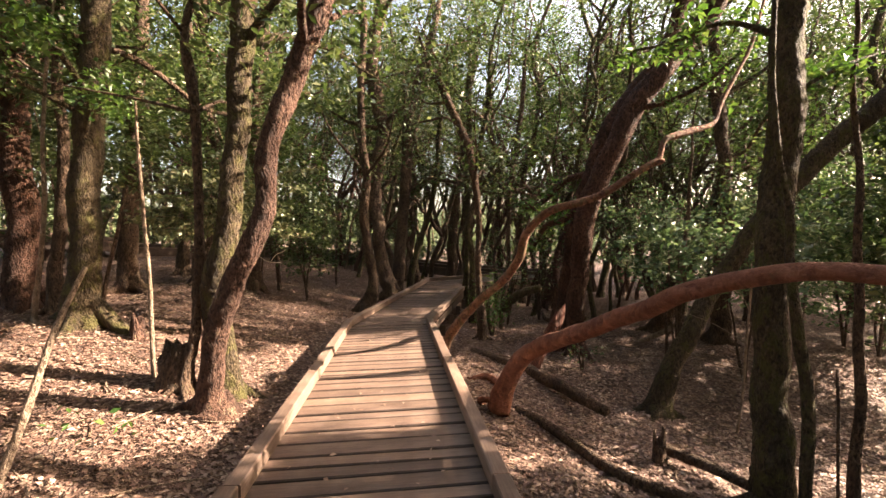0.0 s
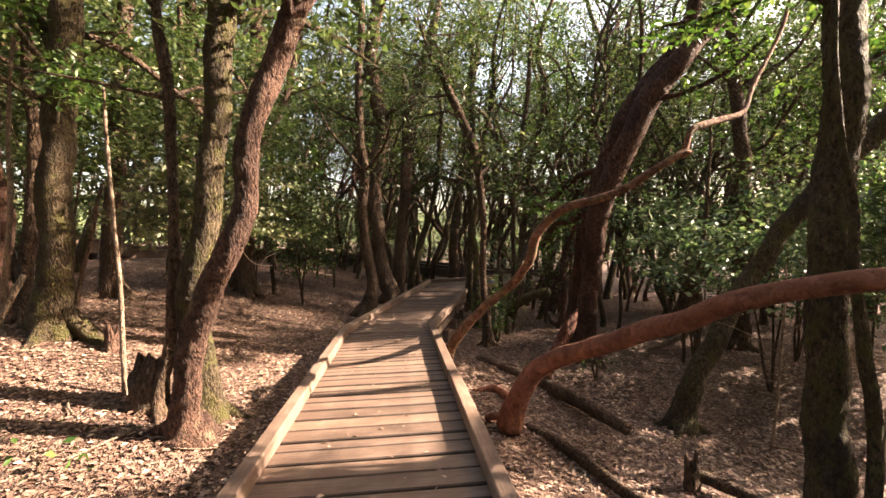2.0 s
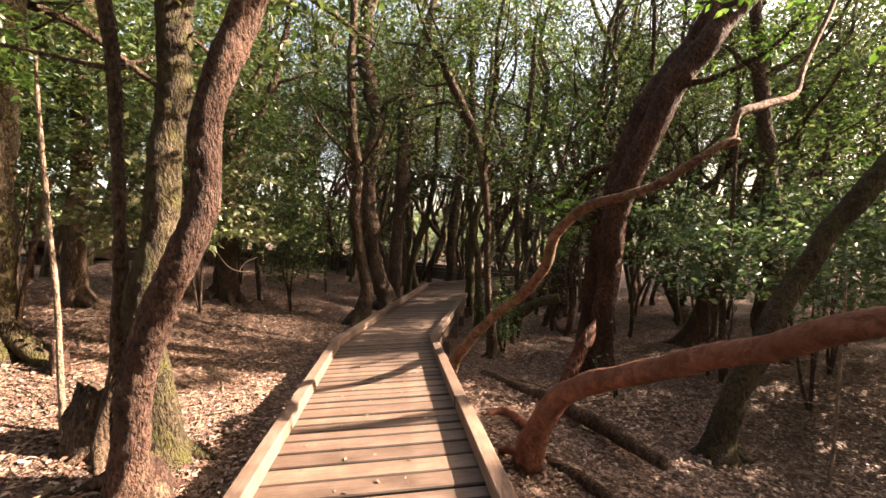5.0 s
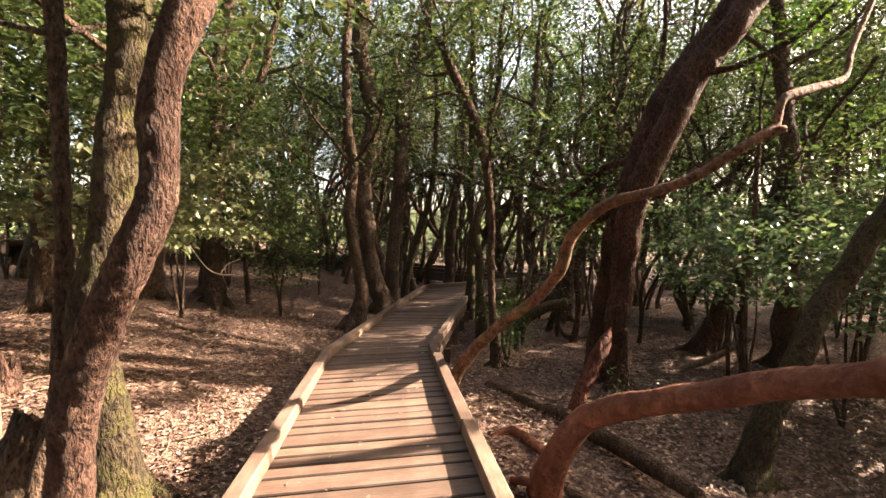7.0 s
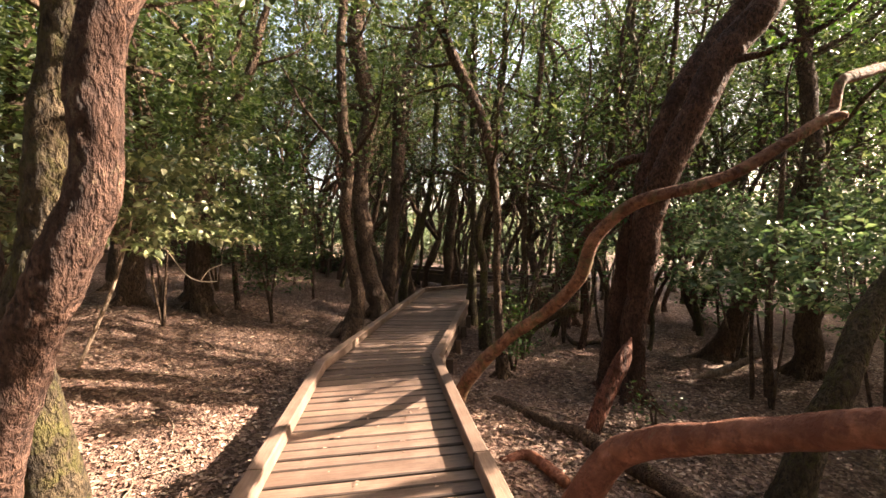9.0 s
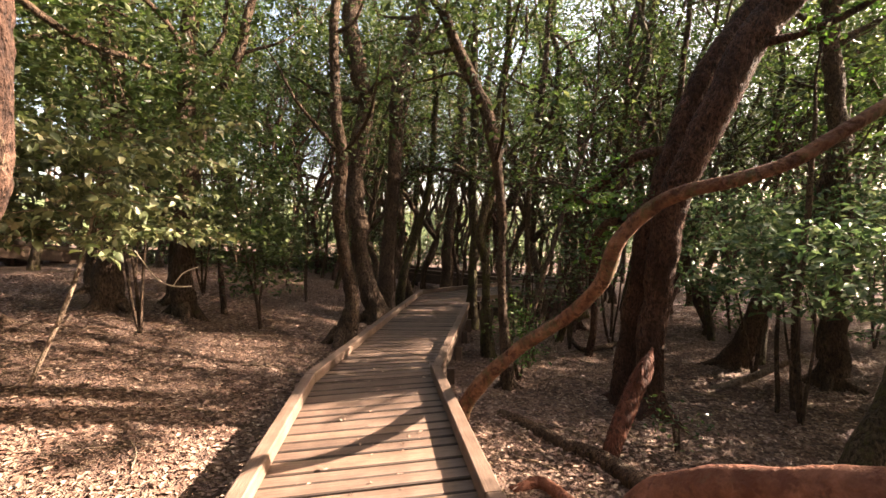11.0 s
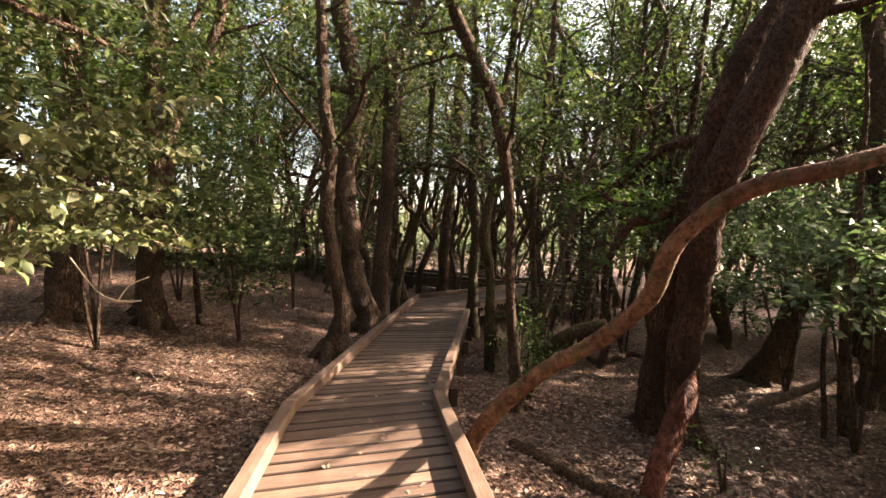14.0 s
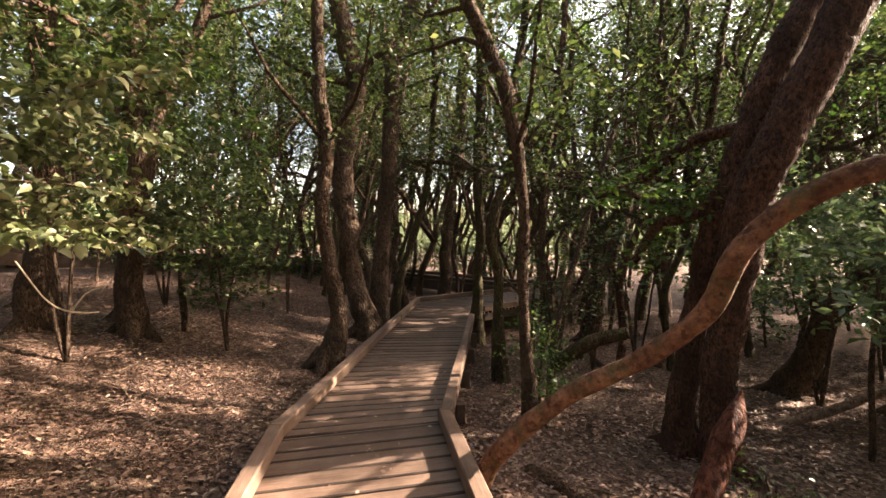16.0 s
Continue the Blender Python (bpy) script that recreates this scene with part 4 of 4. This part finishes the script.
shrub("dense dark green laurel shrub in shade", 5.8, 8.0, 1.3, 0.4, 2.6, 90, leaf_cool, 0.11, 4)
shrub("bright green sunlit shrub beyond the trunks", 7.6, 8.6, 1.2, 1.0, 2.9, 60, leaf_fresh, 0.12, 5)
shrub("leafy young laurel in the undergrowth", 3.2, 11.2, 1.2, 0.6, 3.2, 45, leaf_cool, 0.11, 6)
shrub("green laurel sprays in the shaded wood", -8.0, 9.0, 1.6, 1.2, 4.4, 150, leaf_dark, 0.12, 7)
shrub("small leafy plant beside a crooked trunk", 0.95, 8.9, 0.3, -0.3, 0.4, 14, leaf_fresh, 0.07, 8, 20, 3)
shrub("dark leafy young laurel before the far trunks", -2.95, 9.9, 0.9, 0.55, 3.1, 130, leaf_dark, 0.1, 52)
shrub("tufts of green leaves beside the boardwalk edge", 0.98, 9.4, 0.28, -0.35, 0.75, 18, leaf_fresh, 0.07, 53, 18, 4)
shrub("slim leafy shoots in the undergrowth", 1.45, 10.2, 0.4, -0.2, 1.3, 22, leaf_dark, 0.08, 54, 16, 5)
shrub("slim leafy shoots in the undergrowth", 2.3, 10.9, 0.5, -0.1, 1.7, 24, leaf_dark, 0.08, 55, 16, 5)
shrub("glossy dark laurel sprays over leaf litter", 3.9, 7.6, 0.75, 0.5, 1.9, 46, leaf_cool, 0.12, 56, 16, 3)
shrub("glossy dark laurel sprays over leaf litter", 4.6, 6.9, 0.75, 0.3, 1.9, 46, leaf_cool, 0.12, 57, 16, 3)
shrub("dark laurel foliage hanging among thick trunks", -5.4, 6.9, 1.5, 2.0, 4.8, 210, leaf_dark, 0.11, 9)
shrub("dark laurel foliage among brown trunks", -4.0, 8.6, 1.4, 2.2, 5.2, 170, leaf_dark, 0.11, 10)
shrub("shaded laurel foliage at the edge of the wood", -7.2, 5.2, 1.5, 1.6, 4.8, 190, leaf_dark, 0.11, 11)
# Dense shrubs right of the view, added to keep low sun off the litter.
shrub("dense sunlit shrub added at the right to shade litter", 7.2, 6.2, 1.3, -0.3, 4.2, 330, leaf_dark, 0.15, 12)
shrub("dense unseen shrub added to shade the path", 7.6, 3.4, 1.4, -0.4, 5.8, 520, leaf_dark, 0.16, 13)
shrub("dense unseen shrub added to shade the path", 7.0, 1.0, 1.5, -0.4, 5.6, 520, leaf_dark, 0.16, 14)
shrub("dense unseen shrub added to shade the path", 6.8, -1.6, 1.4, -0.4, 4.0, 330, leaf_dark, 0.16, 15)
shrub("tall leafy laurel with a low dark crown", -6.6, 8.2, 1.8, 2.6, 7.0, 240, leaf_dark, 0.12, 16)
shrub("tall leafy laurel with a low dark crown", -8.8, 11.0, 1.9, 2.0, 6.4, 170, leaf_dark, 0.13, 17)
shrub("tall leafy laurel with a low dark crown", -3.0, 12.8, 1.7, 3.8, 7.6, 130, leaf_dark, 0.12, 18)
shrub("tall leafy laurel with a low dark crown", -5.2, 14.5, 1.8, 2.4, 7.0, 150, leaf_dark, 0.13, 19)
# The outer ones stand beyond the view, added to shade ground on the right.
for k, (x, y) in enumerate([(7.5, 7.8), (8.8, 8.4), (10.6, 9.6), (8.2, 11.0), (11.5, 12.0), (6.4, 12.5), (9.6, 14.0), (13.0, 9.5)]):
    shrub("shaded green laurel shrub in the wood", x, y, 1.4, -0.5, 3.2 - 0.2 * (k % 3), 150, leaf_cool, 0.12, 30 + k)
shrub("small green seedling in leaf litter", -2.62, 3.35, 0.08, 0.02, 0.14, 3, leaf_fresh, 0.08, 50, 6, 1)
shrub("low green plant at the foot of a twin trunk", 2.15, 7.0, 0.18, -0.5, -0.1, 7, leaf_dark, 0.06, 51, 14, 2)
for k, (x, y) in enumerate([(-4.2, 19.5), (-9.0, 18.8), (-2.6, 21.5), (-12.5, 14.0), (-7.0, 22.0)]):
    shrub("dark laurel undergrowth on the shaded slope", x, y, 1.5, 0.0, 2.6 + 0.3 * (k % 3), 70, leaf_dark, 0.14, 60 + k)
for k, (x, y) in enumerate([(-2.2, 24.5), (0.2, 26.5), (2.6, 25.0), (4.8, 27.5), (6.8, 25.2), (1.4, 29.5), (-1.0, 29.0), (4.0, 30.5)]):
    shrub("dark laurel undergrowth in the far wood", x, y, 1.7, ground_z(x, y) + 0.05, ground_z(x, y) + 1.6 + 0.3 * (k % 3), 45, leaf_dark, 0.16, 80 + k)
for k, (x, y) in enumerate([(-11.5, 19.5), (-9.8, 21.0), (-8.0, 19.8), (-6.2, 20.6), (-4.8, 22.0), (-3.2, 20.2), (-13.2, 17.5)]):
    shrub("dense dark laurel thicket closing off the wood", x, y, 1.5, ground_z(x, y) + 0.1, ground_z(x, y) + 2.6 + 0.4 * (k % 3), 80, leaf_dark, 0.13, 100 + k)


# ---------------------------------------------------------------- boardwalk


def timber_mesh(a, b, wide, high, mat, chamfer=0.008, rng=None):
    """A squared timber with broken edges from a to b, its top face centred on the line."""
    a, b = Vector(a), Vector(b)
    ahead = (b - a).normalized()
    side = ahead.cross(Vector((0, 0, 1))).normalized()
    up = side.cross(ahead)
    h, c = wide / 2, chamfer
    profile = [(-h + c, 0), (h - c, 0), (h, -c), (h, -high + c), (h - c, -high), (-h + c, -high), (-h, -high + c), (-h, -c)]
    verts = [p + side * u + up * v for p in (a, b) for u, v in profile]
    faces = [(i, (i + 1) % 8, 8 + (i + 1) % 8, 8 + i) for i in range(8)] + [tuple(range(8))[::-1], tuple(range(8, 16))]
    return verts, faces


def local_timber(name, parent, a, b, wide, high, mat, label=""):
    """The same, as an object of its own that lies along its own x axis."""
    a, b = Vector(a), Vector(b)
    length = (b - a).length
    me = mesh_of(name, *timber_mesh((-length / 2, 0, 0), (length / 2, 0, 0), wide, high, mat), mat)
    ob = part_of(name, me, parent, label)
    x = (b - a).normalized()
    y = Vector((0, 0, 1)).cross(x).normalized()
    m = Matrix((x, y, x.cross(y))).transposed().to_4x4()
    ob.matrix_basis = Matrix.Translation((a + b) / 2) @ m
    return ob


def between(line, s):
    """The point at the share s of a polyline's length."""
    p = [Vector((*q, 0)) if len(q) == 2 else Vector(q) for q in line]
    lengths = [(b - a).length for a, b in zip(p, p[1:])]
    s *= sum(lengths)
    for a, b, l in zip(p, p[1:], lengths):
        if s <= l:
            return a + (b - a) * (s / l)
        s -= l
    return p[-1]


boardwalk = tagged(new("boardwalk"), "weathered brown timber boardwalk with raised edge beams", "boardwalk", kind="structure")
prng = np.random.default_rng(11)
THICK, KERB = 0.045, 0.11
SECTIONS = [
    ([(-0.72, -2.5), (-1.47, 7.35)], [(0.86, -2.35), (-0.25, 7.6)]),
    ([(-1.47, 7.35), (-0.68, 13.4)], [(-0.25, 7.6), (0.6, 13.15)]),
    ([(-0.68, 13.4), (-0.45, 14.9), (1.0, 16.1), (3.4, 17.9)], [(0.6, 13.15), (0.78, 13.3), (2.1, 14.45), (4.3, 16.1)]),
]
for left, right in SECTIONS:
    run = sum((Vector(b) - Vector(a)).length for line in (left, right) for a, b in zip(line, line[1:])) / 2
    at = 0.0
    while at < run - 0.05:
        wide = min(float(prng.choice((0.14, 0.145, 0.19, 0.2))), run - at)
        s = (at + wide / 2) / run
        a, b = between(left, s), between(right, s)
        out = (b - a).normalized() * 0.06
        tilt = float(prng.normal()) * 0.0025
        a, b = a - out + Vector((0, 0, tilt)), b + out + Vector((0, 0, float(prng.normal()) * 0.0025))
        plank = local_timber("plank", boardwalk, a, b, wide - 0.021, THICK, plank_wood)
        # Chamfers and sides get the painted seam shade; tops stay plain wood.
        plank.data.materials.append(seam_shade)
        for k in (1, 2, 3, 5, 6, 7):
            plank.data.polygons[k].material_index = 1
        at += wide


def beams(line, offset, step, name, wide, high, top, mat, label=""):
    """Timbers end to end along a polyline, moved sideways by offset (to its right)."""
    p = [Vector((*q, 0)) if len(q) == 2 else Vector(q) for q in line]
    for i, (a, b) in enumerate(zip(p, p[1:])):
        ahead = (b - a).normalized()
        side = Vector((ahead.y, -ahead.x, 0))
        n = max(1, round((b - a).length / step))
        for k in range(n):
            u, v = a.lerp(b, k / n), a.lerp(b, (k + 1) / n)
            w = side * (offset + float(prng.normal()) * 0.004)
            lift = Vector((0, 0, top + 0.002 * (i % 2)))
            start, stop = (0.03 if k == 0 and i else -0.003), (0.03 if k == n - 1 and i < len(p) - 2 else -0.003)
            local_timber(name, boardwalk, u + w + lift - ahead * start, v + w + lift + ahead * stop, wide, high, mat, label)


KERB_L = [(-0.77, -2.5), (-1.52, 7.35), (-0.5, 14.95), (1.0, 16.15), (3.4, 17.95)]
KERB_R = [(0.88, -2.5), (-0.215, 7.6), (0.62, 12.95)]
KERB_R2 = [(0.9, 13.45), (2.1, 14.45), (4.3, 16.1)]
for line in (KERB_L, KERB_R, KERB_R2):
    beams(line, 0, 2.6, "edge_beam", 0.105, KERB, KERB + 0.002, kerb_wood, "sawn edge beam, paler than the planks")
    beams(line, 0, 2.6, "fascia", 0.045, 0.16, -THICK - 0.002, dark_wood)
    total = sum((Vector(b) - Vector(a)).length for a, b in zip(line, line[1:]))
    for k in range(int(total / 1.2) + 1):
        q = between(line, min(1, (k + 0.3) * 1.2 / total))
        low = ground_z(q.x, q.y) - 0.15
        if low < -THICK - 0.25:
            local_timber("post", boardwalk, (q.x, q.y, low), (q.x + 0.001, q.y, -THICK - 0.165), 0.1, 0.1, dark_wood)

# the walkway that comes back behind the bend and climbs
climb = tagged(new("far_boardwalk"), "dark timber boardwalk climbing away behind the trees", "boardwalk", kind="structure")
MID = [(4.9, 17.3, 0.02), (2.4, 19.0, 0.03), (-0.9, 20.9, 0.24), (-6.8, 22.1, 0.83), (-12.6, 18.0, 1.08), (-11.3, 13.4, 1.46), (-14.0, 9.0, 1.7)]
boardwalk = climb
verts, faces = [], []
for a, b in zip(MID, MID[1:]):
    a, b = Vector(a), Vector(b)
    ahead = (b - a).normalized()
    side = Vector((ahead.y, -ahead.x, 0)).normalized()
    n = int((b - a).length / 0.17)
    for k in range(n):
        c = a.lerp(b, (k + 0.5) / n)
        tv, tf = timber_mesh(c - side * 0.68, c + side * 0.68, 0.155, 0.04, plank_wood)
        faces += [tuple(q + len(verts) for q in f) for f in tf]
        verts += tv
part_of("planks", mesh_of("planks", verts, faces, plank_wood), climb)["kind"] = "stuff"
for off in (-0.66, 0.66):
    beams(MID, off, 2.6, "edge_beam", 0.1, 0.11, 0.112, dark_wood)
    beams(MID, off, 2.6, "fascia", 0.05, 0.32, -0.042, dark_wood)
    for k in range(20):
        q = between(MID, (k + 0.5) / 20)
        local_timber("post", climb, (q.x, q.y + off * 0.8, ground_z(q.x, q.y) - 0.2), (q.x + 0.001, q.y + off * 0.8, q.z - 0.37), 0.12, 0.12, dark_wood)

# railing at the bend
railing = tagged(new("railing"), "pale timber handrail with square posts at the bend", "railing")
RAIL = [(3.3, 15.15), (3.9, 15.6), (4.45, 16.0), (4.9, 16.5)]
for x, y in RAIL:
    local_timber("post", railing, (x, y, ground_z(x, y) - 0.1), (x + 0.001, y, 0.92), 0.09, 0.09, kerb_wood)
for (ax, ay), (bx, by) in zip(RAIL, RAIL[1:]):
    local_timber("top_rail", railing, (ax, ay, 0.97), (bx, by, 0.97), 0.1, 0.045, kerb_wood)
    local_timber("mid_rail", railing, (ax, ay, 0.55), (bx, by, 0.55), 0.03, 0.09, kerb_wood)

# ---------------------------------------------------------------- leaf litter
lrng = np.random.default_rng(21)
n = 230000
u = lrng.uniform(size=n)
pts = np.stack([lrng.uniform(-9.5, 7.5, n), -0.5 + 18.0 * u**1.35], 1)
pts = np.array([(x, y, ground_z(x, y) + 0.012) for x, y in pts if not (near_way(x, y, 0.62) and y < 14)])
extra = np.stack([lrng.uniform(-1.3, 0.3, 420), lrng.uniform(0.3, 13, 420), np.full(420, 0.006)], 1)
extra = extra[[near_way(q[0], q[1], 0.5) for q in extra]]
tagged(new("fallen_leaves", leaf_mesh(extra, 0.01, 1, 0.045, leaf_fallen, lrng, 0.05, True)), "few small dry leaves lying on the planks", "leaves", kind="stuff")
verts, faces = [], []
for k in range(260):
    x, y = lrng.uniform(-5.5, 5.5), 1.5 + 12 * lrng.uniform() ** 1.3
    if near_way(x, y, 1.0):
        continue
    a, l, r = lrng.uniform(0, 6.28), lrng.uniform(0.15, 0.7), lrng.uniform(0.004, 0.012)
    rows = [(x + l * s * math.cos(a + 0.3 * s), y + l * s * math.sin(a + 0.3 * s), ground_z(x + l * s * math.cos(a), y + l * s * math.sin(a)) + 0.025, r * (1 - 0.5 * abs(s))) for s in (-0.5, -0.1, 0.2, 0.5)]
    tv, tf = tube(rows, 5, 0.12, 0.15, k)
    faces += [tuple(i + len(verts) for i in f) for f in tf]
    verts += tv
tagged(new("twigs", mesh_of("twigs", verts, faces, grey_bark, True)), "small dead twigs scattered on leaf litter", "twigs", kind="stuff")
litter = tagged(new("leaf_litter", leaf_mesh(pts, 0.01, 1, 0.06, leaf_fallen, lrng, 1.0, True)), "dry brown and tan fallen laurel leaves", "leaves", kind="stuff")
